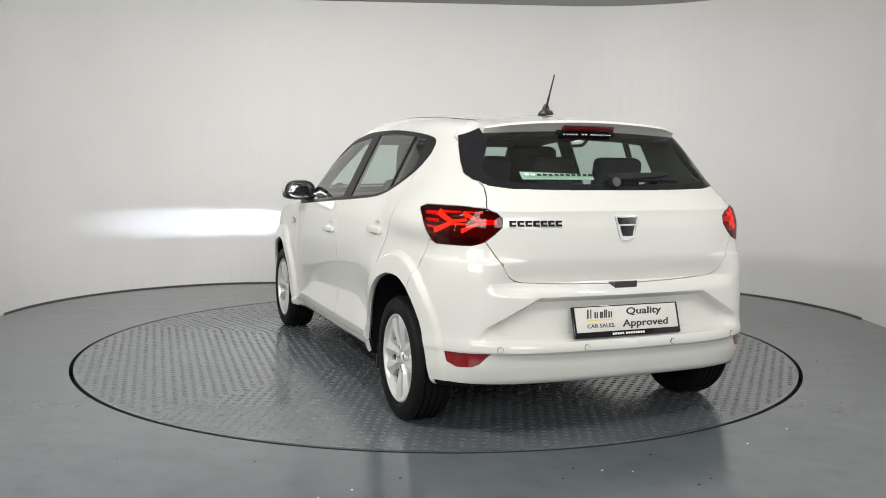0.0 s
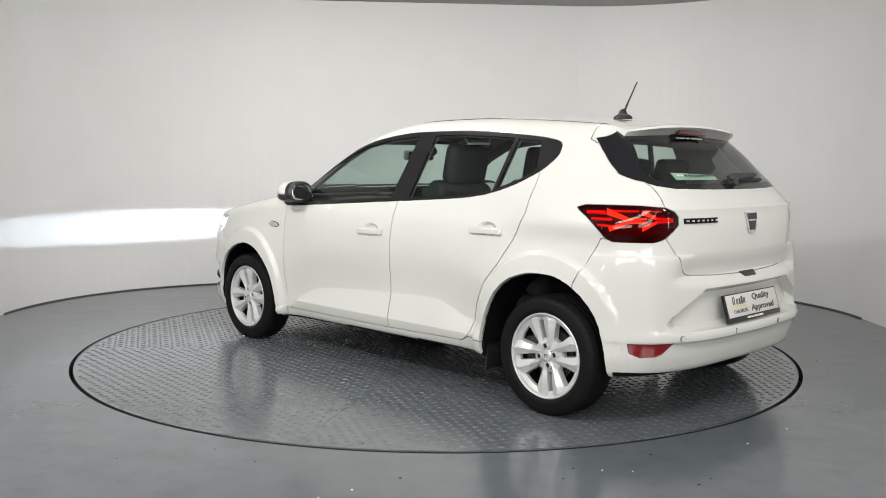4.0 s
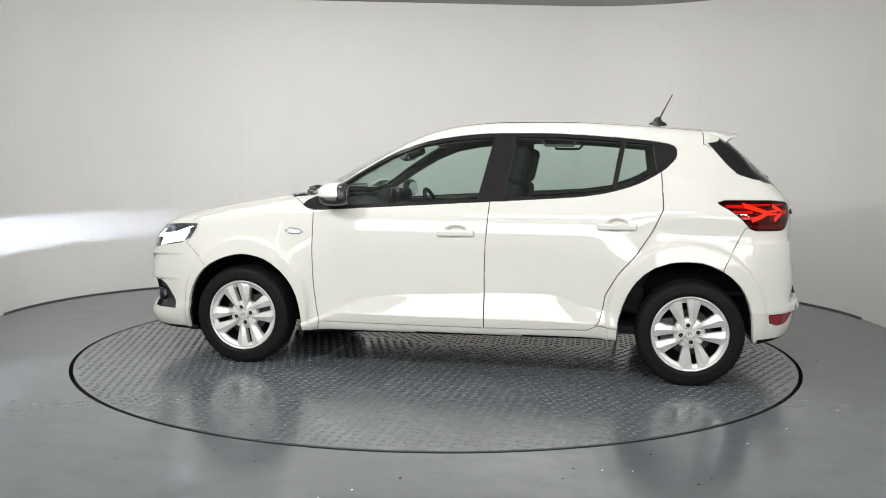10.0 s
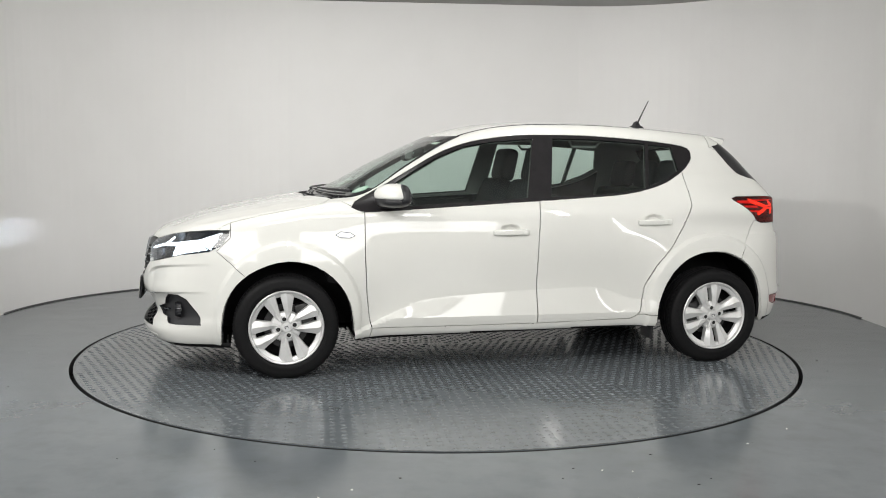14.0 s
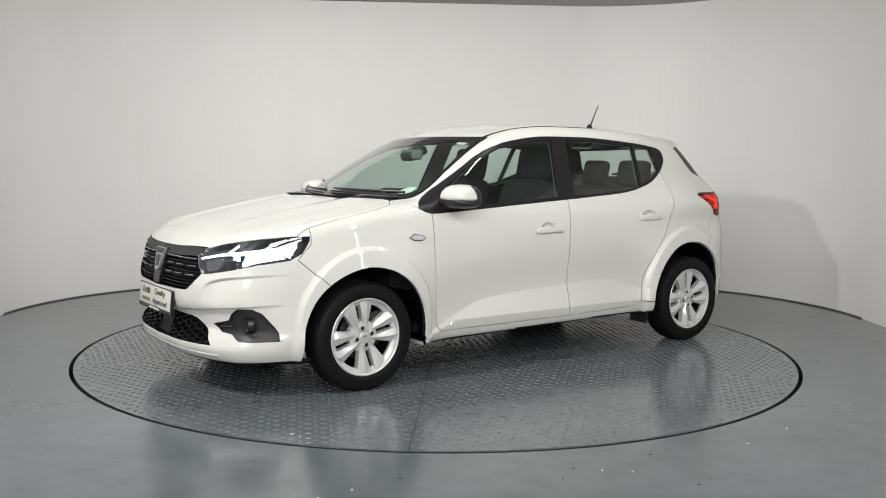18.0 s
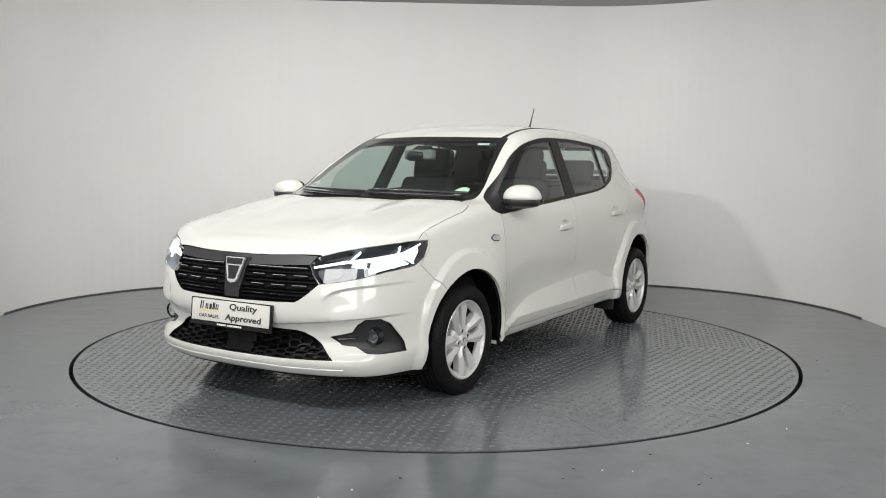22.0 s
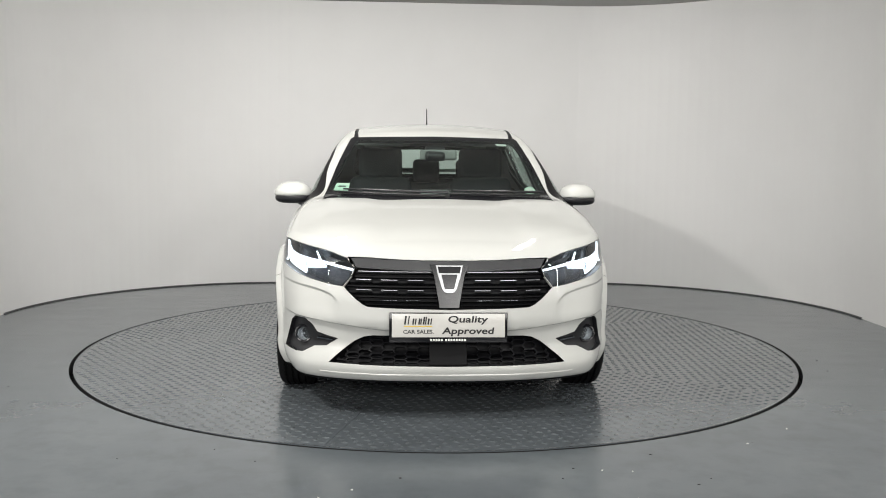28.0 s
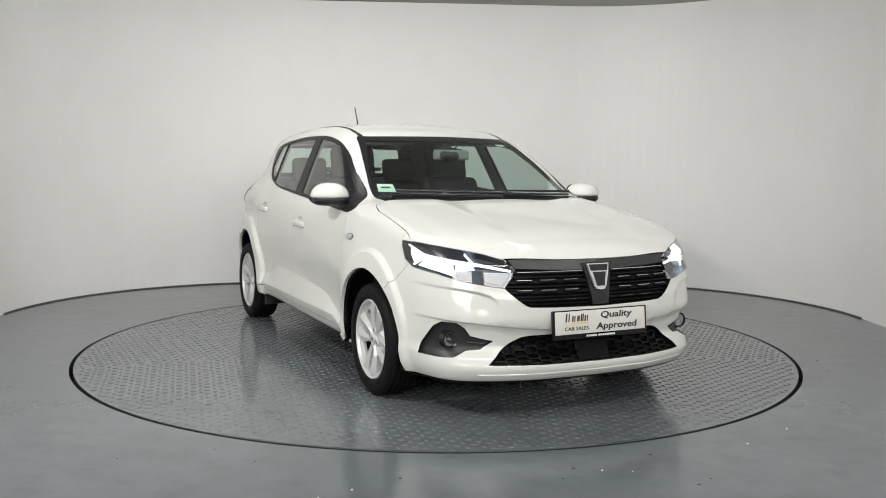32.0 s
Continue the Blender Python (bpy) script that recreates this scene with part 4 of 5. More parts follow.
for w in (0.664, 0.618):
    for s in (1, -1):
        for u0, u1 in ((0.115, 0.195), (0.235, 0.318), (0.355, 0.432)):
            u1 = min(u1, span("grille", w)[1] - 0.03)
            part("grille_blade", rail("front", s * u0, s * u1, w - 0.003, 0.017, -0.001, 0.02, 6, 0.4), grille_black, grille, "black raised blade")
            part("blade_edge", rail("front", s * (u0 + 0.004), s * (u1 - 0.004), w + 0.004, 0.0030, 0.0010, 0.004, 5), satin_silver, grille)
for w in (0.577,):
    for s in (1, -1):
        for u0, u1 in ((0.13, 0.20), (0.24, 0.32)):
            part("blade_edge", rail("front", s * u0, s * u1, w, 0.003, -0.006, 0.003, 5), smoked_chrome, grille)
for s in (1, -1):
    part("grille_line", rail("front", s * 0.085, s * 0.42, 0.7055, 0.0035, 0.000, 0.004, 10), satin_silver, grille, "thin bright line over the grille")
shield = [(-0.062, 0.722), (0.062, 0.722), (0.052, 0.68), (0.033, 0.618), (0.021, 0.603), (0.0, 0.599), (-0.021, 0.603), (-0.033, 0.618), (-0.052, 0.68)]
part("badge_mount", slab("front", [(-0.090, 0.740), (0.090, 0.740), (0.070, 0.690), (0.050, 0.58), (0.045, 0.545), (-0.045, 0.545), (-0.05, 0.58), (-0.070, 0.690)], 0.001, 0.03), gloss_black, grille, "gloss black badge mount")
shield = [(u, w + 0.011) for u, w in shield]
part("front_badge", slab("front", shield, 0.012, 0.012), badge_silver, grille, "chrome shield badge")
part("badge_inlay", slab("front", [(-0.053, 0.728), (0.053, 0.728), (0.047, 0.700), (-0.047, 0.700)], 0.0135, 0.003), gloss_black, grille)
part("badge_inlay", slab("front", [(-0.037, 0.694), (0.037, 0.694), (0.021, 0.628), (-0.021, 0.628)], 0.0135, 0.003), gloss_black, grille)

lower = panel("lower_grille", "lower_grille", grille_black, both=True, sink=0.05, gap=0, label="black honeycomb lower grille")
for col in range(-9, 10):
    for row in range(6):
        u, w = col * 0.056, 0.279 + row * 0.0245 + (0.01225 if col % 2 else 0)
        if not 0.276 < w < 0.402 or abs(u) < 0.10:
            continue
        reach = span("lower_grille", w)[1] - 0.010
        s = 1 if u > 0 else -1
        segs = [(-0.0205, 0, 0.0205, 0), (0.0205, 0, 0.0355, 0.01225), (0.0205, 0, 0.0355, -0.01225)]
        for a0, b0, a1, b1 in segs:
            p, q = (u + s * a0, w + b0), (u + s * a1, w + b1)
            if abs(p[0]) < reach and abs(q[0]) < reach and 0.272 < q[1] < 0.404:
                part("mesh_bar", slab("front", bar_poly(p, q, 0.0065), -0.012, 0.016, 1), grille_black, lower)
part("radar_cover", slab("front", [(-0.088, 0.395), (0.088, 0.395), (0.088, 0.285), (-0.088, 0.285)], -0.030, 0.006), grille_black, lower, "flat black sensor cover")
part("bumper_lip", joined(*[rail("front", s * 0.0, s * 0.60, 0.225, 0.012, 0.003, 0.012, 14) for s in (1, -1)]), paint, front_bumper)

for sd in (1, -1):
    bez = panel("fog_lamp_bezel", "fog_bezel", grey_plastic, front_bumper, side=sd, sink=0.022, gap=0, label="dark grey fog lamp surround")
    c = on_skin("front", np.array([0.703]), np.array([0.379]), -0.022)[0]
    m = pose(c[0], sd * c[1], c[2], 0, 90, 0)
    ring = lathe([(0.030, 0.004), (0.033, 0.022), (0.039, 0.024), (0.044, 0.012), (0.046, -0.01)], 32)
    ring.transform(m @ pose(0, 0, 0, 90))
    part("fog_lamp", ring, gloss_black, bez, "round clear fog lamp in a black ring")
    bowl = lathe([(0.0315, 0.016), (0.027, 0.004), (0.018, -0.006), (0.008, -0.010), (0.0, -0.010)], 14)
    bowl.transform(m @ pose(0, 0, 0, 90))
    part("fog_reflector", bowl, satin_silver, bez, "faceted bright reflector", smooth=False)
    part("fog_bulb", disc(0.008, 0.022, m, 12, 0.006), badge_silver, bez)
    part("fog_lens", disc(0.0325, 0.003, m @ pose(0, 0, 0.019), 24), lens_clear, bez)
    bm = slab("front", bar_poly((0.548, 0.366), (0.625, 0.372), 0.006), -0.008, 0.014)
    part("bezel_strip", bm if sd > 0 else flipped(bm), smoked_chrome, bez)

# headlights
for sd in (1, -1):
    lampbox = panel("headlight", "headlight", lamp_lining, side=sd, sink=0.075, gap=0.001, label="headlight with lit white light signature")
    panel("headlight_lens", "headlight", lens_clear, lampbox, side=sd, gap=0.001, depth=0.004, label="clear headlight lens")

    def sdp(name, poly, lift, thick, mat, label=""):
        bm = slab("nose_corner", poly, lift, thick, 0.06)
        return part(name, bm if sd > 0 else flipped(bm), mat, lampbox, label)
    for p, q, w0, w1 in (((-1.602, 0.712), (-1.40, 0.743), 0.009, 0.012), ((-1.365, 0.748), (-1.29, 0.792), 0.008, 0.005), ((-1.40, 0.743), (-1.0, 0.771), 0.012, 0.017),
                         ((-1.0, 0.771), (-0.845, 0.816), 0.015, 0.006), ((-1.0, 0.769), (-0.905, 0.724), 0.015, 0.007)):
        sdp("daytime_light", bar_poly(p, q, w0, w1), -0.012, 0.01, drl_glow, "white daytime light bar")
    sdp("lit_reflector", [(-1.24, 0.752), (-1.01, 0.762), (-0.935, 0.722), (-1.127, 0.700), (-1.24, 0.684)], -0.024, 0.01, beam_area_glow, "bright low beam reflector")
    # added glowing plate that stands for the glare between the outer bars
    sdp("lit_reflector", [(-1.0, 0.772), (-0.872, 0.806), (-0.868, 0.775), (-0.91, 0.730), (-1.0, 0.755)], -0.016, 0.008, drl_glow, "glow added between the outer light bars for glare")
    sdp("turn_reflector", [(-1.585, 0.698), (-1.43, 0.722), (-1.42, 0.685), (-1.46, 0.662), (-1.55, 0.650), (-1.58, 0.672)], -0.030, 0.01, lamp_facet, "faceted chrome indicator reflector")
    sdp("turn_reflector", [(-1.52, 0.758), (-1.41, 0.777), (-1.33, 0.786), (-1.40, 0.760)], -0.028, 0.01, lamp_facet)
    sdp("inner_rib", bar_poly((-0.93, 0.735), (-0.86, 0.79), 0.02), -0.02, 0.01, lamp_facet)
    # slit lamp that throws the low beam; its shutters are made to glow like the lit reflector
    bx, by, bz = 1.905, 0.625, 0.722
    part("beam_shutter", block((0.04, 0.100, 0.012), pose(bx, sd * by, bz - 0.001 + 0.006)), beam_area_glow, lampbox)
    part("beam_shutter", block((0.04, 0.100, 0.010), pose(bx, sd * by, bz - 0.0065 - 0.005)), beam_area_glow, lampbox)
    for s in (1, -1):
        part("beam_side", block((0.04, 0.010, 0.030), pose(bx, sd * by + s * 0.0455, bz - 0.003)), slit_and_shade_black, lampbox)
    part("beam_back", block((0.003, 0.100, 0.030), pose(bx - 0.0215, sd * by, bz - 0.003)), slit_and_shade_black, lampbox)
    part("low_beam", block((0.0006, 0.045, 0.001), pose(bx - 0.0193, sd * by, bz - 0.0015)), beam_glow, lampbox, "dazzling low beam source")

# ---------- rear end ----------
for sd in (1, -1):
    tl = panel("tail_light", "tail_light", red_housing, side=sd, sink=0.035, gap=0.001, label="red tail light with arrow-shaped light bars")
    panel("tail_lens", "tail_light", lens_red, tl, side=sd, gap=0.001, depth=0.004, label="clear red lens")

    def tlp(name, poly, lift, mat, label=""):
        bm = slab("tail_corner", poly, lift, 0.008, 0.06)
        return part(name, bm if sd > 0 else flipped(bm), mat, tl, label)
    for p, q, w0, w1, mat in (((-0.81, 1.003), (-0.93, 0.966), 0.026, 0.018, tail_hot), ((-0.81, 0.915), (-0.93, 0.952), 0.026, 0.018, tail_hot), ((-0.93, 0.9655), (-1.05, 0.968), 0.010, 0.009, tail_hot), ((-0.93, 0.9525), (-1.05, 0.950), 0.010, 0.009, tail_hot),
                              ((-1.02, 1.000), (-1.115, 0.968), 0.020, 0.012, tail_hot), ((-1.02, 0.918), (-1.115, 0.950), 0.020, 0.012, tail_hot), ((-1.11, 0.967), (-1.235, 0.963), 0.013, 0.010, tail_glow), ((-1.11, 0.951), (-1.235, 0.954), 0.012, 0.009, tail_glow),
                              ((-0.69, 0.996), (-0.80, 0.996), 0.012, 0.016, tail_glow), ((-0.71, 0.966), (-0.83, 0.966), 0.010, 0.012, tail_glow), ((-0.74, 0.935), (-0.82, 0.932), 0.010, 0.012, tail_glow), ((-0.83, 1.006), (-1.0, 1.006), 0.006, 0.006, tail_glow), ((-1.04, 1.006), (-1.15, 0.998), 0.006, 0.006, tail_glow)):
        tlp("light_bar", bar_poly(p, q, w0, w1), -0.010, mat)
    tlp("reverse_lens", [(-0.80, 0.885), (-1.15, 0.893), (-1.10, 0.868), (-0.845, 0.867)], -0.006, smoked_chrome, "smoked reversing lamp")
    panel("reflector", "reflector", red_reflector, rear_bumper, side=sd, sink=0.004, gap=0.001, label="red bumper reflector")
for u in (-0.60, -0.22, 0.22, 0.60):
    c = on_skin("rear", np.array([u]), np.array([0.425]), 0.0)[0]
    part("parking_sensor", disc(0.012, 0.008, look(c, c + np.array([-1, 0.5 * u, 0])), 18), paint, rear_bumper)
    part("sensor_ring", disc(0.0132, 0.0065, look(c, c + np.array([-1, 0.5 * u, 0])), 18), lamp_facet, rear_bumper)
# spoiler over the rear window
ys = np.linspace(-0.515, 0.515, 29)
bm = bmesh.new()
rows = []
for y in ys:
    a = abs(y)
    fade = float(step(0.53, 0.40, a))
    dx, dz = float(TAIL_BOW(a)), 0.007 - 0.115 * y * y
    sec = [(-1.40, 1.4275), (-1.47, 1.424 - 0.004), (-1.545 - 0.045 * fade, 1.398 + 0.006 * fade), (-1.550 - 0.045 * fade, 1.389 + 0.004 * fade), (-1.535 - 0.02 * fade, 1.376), (-1.522, 1.352), (-1.44, 1.39)]
    rows.append([bm.verts.new((x + dx * 0.9, y, z + dz)) for x, z in sec])
for a, b in zip(rows, rows[1:]):
    for k in range(len(a)):
        bm.faces.new((a[k], b[k], b[(k + 1) % len(a)], a[(k + 1) % len(a)]))
bm.faces.new(rows[0])
bm.faces.new(rows[-1][::-1])
bmesh.ops.recalc_face_normals(bm, faces=bm.faces)
spoiler = part("roof_spoiler", bm, paint, tailgate, "white roof spoiler over the rear window")
part("brake_light", block((0.03, 0.27, 0.026), pose(-1.553, 0, 1.378, 0, -25, 0), 0.004), dark_red_lens, tailgate, "dark red high-level brake light")
part("brake_light_surround", block((0.03, 0.31, 0.018), pose(-1.530, 0, 1.358, 0, -45, 0), 0.004), gloss_black, tailgate)
for k in range(16):
    if k != 5 and k != 8:
        part("window_print", slab("rear", bar_poly((0.125 - k * 0.0165, 1.3495), (0.125 - k * 0.0165 - 0.011, 1.3495), 0.010), 0.002, 0.002, 1), sticker_white, tailgate)
# rear wiper
part("rear_wiper", joined(disc(0.022, 0.03, look((-1.80, 0.0, 1.128), (-1.9, 0.0, 1.158)), 18), slab("rear", [(0.03, 1.143), (-0.02, 1.150), (-0.26, 1.152), (-0.30, 1.146), (-0.26, 1.136), (-0.02, 1.122), (0.03, 1.124)], 0.030, 0.014)), black_trim, tailgate, "black rear wiper arm")
part("wiper_blade", rail("rear", -0.02, -0.36, 1.133, 0.010, 0.018, 0.018, 8), black_trim, tailgate)
rshield = [(-0.058, 0.982), (0.058, 0.982), (0.050, 0.945), (0.038, 0.895), (0.026, 0.881), (0.0, 0.877), (-0.026, 0.881), (-0.038, 0.895), (-0.050, 0.945)]
part("rear_badge", slab("rear", rshield, 0.010, 0.010), badge_silver, tailgate, "chrome shield badge")
part("badge_inlay", slab("rear", [(-0.050, 0.976), (0.050, 0.976), (0.044, 0.946), (-0.044, 0.946)], 0.0115, 0.003), gloss_black, tailgate)
part("badge_inlay", slab("rear", [(-0.036, 0.939), (0.036, 0.939), (0.024, 0.896), (-0.024, 0.896)], 0.0115, 0.003), gloss_black, tailgate)
for k in range(7):
    u = 0.545 - k * 0.0335
    part("model_bar", slab("rear", [(u, 0.9655), (u - 0.027, 0.9655), (u - 0.027, 0.9575), (u, 0.9575)], 0.007, 0.007, 1), grille_black, tailgate)
    part("model_bar", slab("rear", [(u, 0.9495), (u - 0.027, 0.9495), (u - 0.027, 0.9415), (u, 0.9415)], 0.007, 0.007, 1), grille_black, tailgate)
    part("model_bar", slab("rear", [(u, 0.9655), (u - 0.009, 0.9655), (u - 0.009, 0.9415), (u, 0.9415)], 0.0072, 0.007, 1), grille_black, tailgate)
part("tailgate_release", slab("rear", [(0.075, 0.692), (-0.075, 0.692), (-0.055, 0.670), (0.055, 0.670)], 0.003, 0.02), black_trim, tailgate, "black tailgate release recess")


# number plates
def number_plate(m, parent):
    """Face to +z, x to the reader's right."""
    def put(name, bm, mat, pr, label=""):
        bm.transform(m)
        return part(name, bm, mat, pr, label)
    holder = put("plate_holder", block((0.545, 0.138, 0.014), pose(0, -0.006, -0.004), 0.004), gloss_black, parent, "black number plate holder")
    put("number_plate", block((0.520, 0.108, 0.004), pose(0, 0.0035, 0.004), 0.001), plate_white, holder, "white dealer plate in a black holder")
    # maker's mark as plain slanted bars over a yellow stripe
    for k, (wd, hg) in enumerate(((0.030, 0.040), (0.022, 0.028), (0.016, 0.028), (0.018, 0.036), (0.024, 0.028))):
        x = -0.198 + sum((0.036, 0.028, 0.021, 0.021, 0.028)[:k])
        for k2, wide in ((0, 0.0075), (1, 0.0055)):
            put("logo_bar", block((wide, hg, 0.001), m=pose(x + k2 * wd * 0.5, 0.022 + (hg - 0.028) / 2, 0.0066) @ pose(0, 0, 0, 0, 0, -8)), ink, holder)
    put("logo_stripe", block((0.130, 0.004, 0.001), pose(-0.140, 0.000, 0.0066)), yellow_ink, holder, "yellow stripe")
    lettering("CAR SALES.", 0.024, m @ pose(-0.138, -0.026, 0.0062), ink, holder, bold=0.0004, width=0.140)
    lettering("Quality", 0.042, m @ pose(0.086, 0.031, 0.0062), ink, holder, shear=0.1, bold=0.0010, width=0.185)
    lettering("Approved", 0.042, m @ pose(0.090, -0.022, 0.0062), ink, holder, shear=0.1, bold=0.0010, width=0.242)
    for k in range(13):
        put("holder_print", block((0.009, 0.009, 0.001), pose(-0.08 + k * 0.0125 + (0.006 if k > 4 else 0), -0.063, 0.0034)), sticker_white, holder)
    return holder


number_plate(pose(2.140, -0.003, 0.461, 90, 0, 90) @ pose(0, 0, 0, -5), front_bumper)
number_plate(pose(-1.925, 0.0, 0.532, 90, 0, -90) @ pose(0, 0, 0, -17), rear_bumper)

# ---------- sides ----------
for sd in (1, -1):
    fd, rd = doors[sd]
    for dr, hx, hz in ((fd, 0.008, 0.811), (rd, -0.896, 0.867)):
        y = float(half_width(np.array([hx - 0.1]), np.array([hz]))[0])
        bm = block((0.215, 0.022, 0.034), pose(hx, y + 0.016, hz, 0, 1.0, 0), 0.010, 3)
        for v in bm.verts:
            v.co.y -= 0.9 * (v.co.x - hx) ** 2
        part("door_handle", bm if sd > 0 else flipped(bm), paint, dr, "body-coloured pull handle")
        lk = block((0.030, 0.024, 0.030), pose(hx - 0.088, y + 0.008, hz), 0.006)
        part("handle_mount", lk if sd > 0 else flipped(lk), paint, dr)
    ind = slab("side", [(1.025, 0.803), (1.00, 0.818), (0.945, 0.812), (0.925, 0.797), (0.95, 0.788), (1.00, 0.79)], 0.006, 0.01)
    edge = slab("side", [(1.032, 0.803), (1.00, 0.8225), (0.943, 0.816), (0.918, 0.797), (0.948, 0.784), (1.00, 0.786)], 0.004, 0.01)
    lamp = part("side_indicator", edge if sd > 0 else flipped(edge), lamp_facet, car, "small clear side indicator in a grey rim")
    part("indicator_lens", ind if sd > 0 else flipped(ind), satin_silver, lamp)

    # wing mirror
    def mp(name, bm, mat, label=""):
        return part(name, bm if sd > 0 else flipped(bm), mat, fd, label)
    cap = bmesh.new()
    bmesh.ops.create_uvsphere(cap, u_segments=32, v_segments=20, radius=1)
    for v in cap.verts:
        x, y, z = v.co
        sx, sy, sz = (abs(c) ** 0.84 * (1 if c > 0 else -1) for c in (x, y, z))
        v.co = Vector((max(sx, -0.22) * 0.114, sy * (0.110 - 0.012 * sz), sz * (0.070 if sz > 0 else 0.030)))
    cap.transform(pose(0.700, 0.870, 1.022, 0, 0, 12))
    mirror = mp("wing_mirror", cap, paint, "white wing mirror cap")
    def shell(m, rx, ry, rz_up, rz_dn, cut):
        bm = bmesh.new()
        bmesh.ops.create_uvsphere(bm, u_segments=32, v_segments=20, radius=1)
        for v in bm.verts:
            x, y, z = (abs(c) ** 0.7 * (1 if c > 0 else -1) for c in v.co)
            v.co = Vector((max(x, cut) * rx, y * (ry - 0.01 * z), z * (rz_up if z > 0 else rz_dn)))
        bm.transform(m)
        return bm
    base = shell(pose(0.700, 0.866, 1.002, 0, 0, 12), 0.106, 0.106, 0.02, 0.044, -0.30)
    part("mirror_base", base if sd > 0 else flipped(base), black_trim, fd, "black lower mirror shell")
    rim = shell(pose(0.672, 0.870, 1.020, 0, 0, 12), 0.044, 0.108, 0.068, 0.058, -0.80)
    part("mirror_surround", rim if sd > 0 else flipped(rim), black_trim, fd)
    mg = shell(pose(0.6385, 0.868, 1.019, 0, 0, 12), 0.004, 0.088, 0.052, 0.045, -0.9)
    part("mirror_glass", mg if sd > 0 else flipped(mg), chrome, fd, "silvered mirror glass")
    arm = block((0.10, 0.10, 0.035), pose(0.73, 0.785, 0.962, 10, 0, 0), 0.012)
    part("mirror_arm", arm if sd > 0 else flipped(arm), black_trim, fd)

# aerial
part("aerial_base", lathe([(0.0, 0.045), (0.012, 0.035), (0.018, 0.015), (0.032, 0.004), (0.038, -0.012)], 24), black_trim, car).matrix_basis = pose(-1.135, 0, 1.472, 90, 0, 0) @ Matrix.Diagonal((1.6, 1, 0.9, 1))
part("aerial", tube([(-1.14, 0, 1.49), (-1.165, 0, 1.545), (-1.175, 0, 1.565), (-1.220, 0, 1.655)], 0.0065, 10, 0.5), black_trim, car, "short black whip aerial")

# front wipers
for y0, y1 in ((0.05, -0.55), (0.62, 0.08)):
    ys = np.linspace(y0, y1, 9)
    zs = np.linspace(1.022, 1.034, 9)
    p = on_skin("front", ys, zs, 0.022)
    part("wiper_arm", tube([tuple(q) for q in p], 0.0085, 8, 0.6), black_trim, car, "black windscreen wiper")
    p = on_skin("front", ys - 0.02, zs - 0.004, 0.008)
    part("wiper_rubber", tube([tuple(q) for q in p], 0.005, 6), black_trim, car)

# stickers in the windows
part("tax_disc", slab("front", [(-0.605, 1.090), (-0.525, 1.090), (-0.532, 1.048), (-0.622, 1.048)], -0.006, 0.002, 1), sticker_green, windscreen, "pale green sticker inside the windscreen")
part("sticker_bar", slab("front", [(-0.592, 1.075), (-0.545, 1.075), (-0.549, 1.066), (-0.597, 1.066)], -0.005, 0.002, 1), ink, windscreen)
part("sticker_edge", slab("front", [(-0.600, 1.087), (-0.530, 1.087), (-0.532, 1.080), (-0.604, 1.080)], -0.005, 0.002, 1), sticker_white, windscreen)
part("round_sticker", slab("front", [(0.556 + 0.036 * math.cos(a * math.pi / 8), 1.056 + 0.021 * math.sin(a * math.pi / 8)) for a in range(16)], -0.006, 0.002, 1), sticker_green, windscreen, "round pale green sticker")
part("round_sticker", slab("front", [(0.556 + 0.028 * math.cos(a * math.pi / 8), 1.056 + 0.015 * math.sin(a * math.pi / 8)) for a in range(16)], -0.005, 0.002, 1), sticker_white, windscreen)
part("paper_label", slab("front", [(0.395, 1.344), (0.465, 1.342), (0.468, 1.330), (0.400, 1.332)], -0.006, 0.002, 1), sticker_white, windscreen, "small white label")
part("window_sticker", slab("rear", [(0.43, 1.178), (0.08, 1.168), (0.08, 1.145), (0.43, 1.145)][::-1], -0.008, 0.002, 1), sticker_green, rear_window, "long pale dealer sticker inside the rear window")
for k in range(12):
    part("sticker_bar", slab("rear", bar_poly((0.415 - k * 0.028, 1.160), (0.415 - k * 0.028 - 0.018, 1.159), 0.008), 0.001, 0.0015, 1), ink if k not in (0, 1) else sticker_white, rear_window)

# ---------- cabin ----------
def cushion(size, m, bevel):
    return block(size, m, bevel, 4)


for y in (0.36, -0.36):
    seat = part("front_seat", cushion((0.50, 0.50, 0.17), pose(0.19, y, 0.43, 0, -6, 0), 0.06), seat_cloth, car, "charcoal cloth front seat")
    bk = cushion((0.15, 0.50, 0.66), pose(-0.15, y, 0.79, 0, -20, 0), 0.06)
    for v in bk.verts:
        v.co.y = y + (v.co.y - y) * (1 - 0.18 * max(0, v.co.z - 0.85) / 0.3)
    part("seat_back", bk, seat_cloth, seat)
    part("head_restraint", cushion((0.10, 0.31, 0.23), pose(-0.295, y, 1.205, 0, -12, 0), 0.05), seat_cloth, seat)
    for s in (-0.06, 0.06):
        part("restraint_post", tube([(-0.26, y + s, 1.05), (-0.29, y + s, 1.16)], 0.006), steel, seat)
bench = part("rear_bench", cushion((0.52, 1.24, 0.18), pose(-0.80, 0, 0.45, 0, -5, 0), 0.06), seat_cloth, car, "charcoal cloth rear bench")
part("bench_back", cushion((0.15, 1.22, 0.56), pose(-1.08, 0, 0.78, 0, -20, 0), 0.06), seat_cloth, bench)
for y, w_ in ((0.38, 0.27), (0.0, 0.22), (-0.38, 0.27)):
    part("head_restraint", cushion((0.09, w_, 0.19), pose(-1.215, y, 1.150, 0, -12, 0), 0.044), seat_cloth, bench)
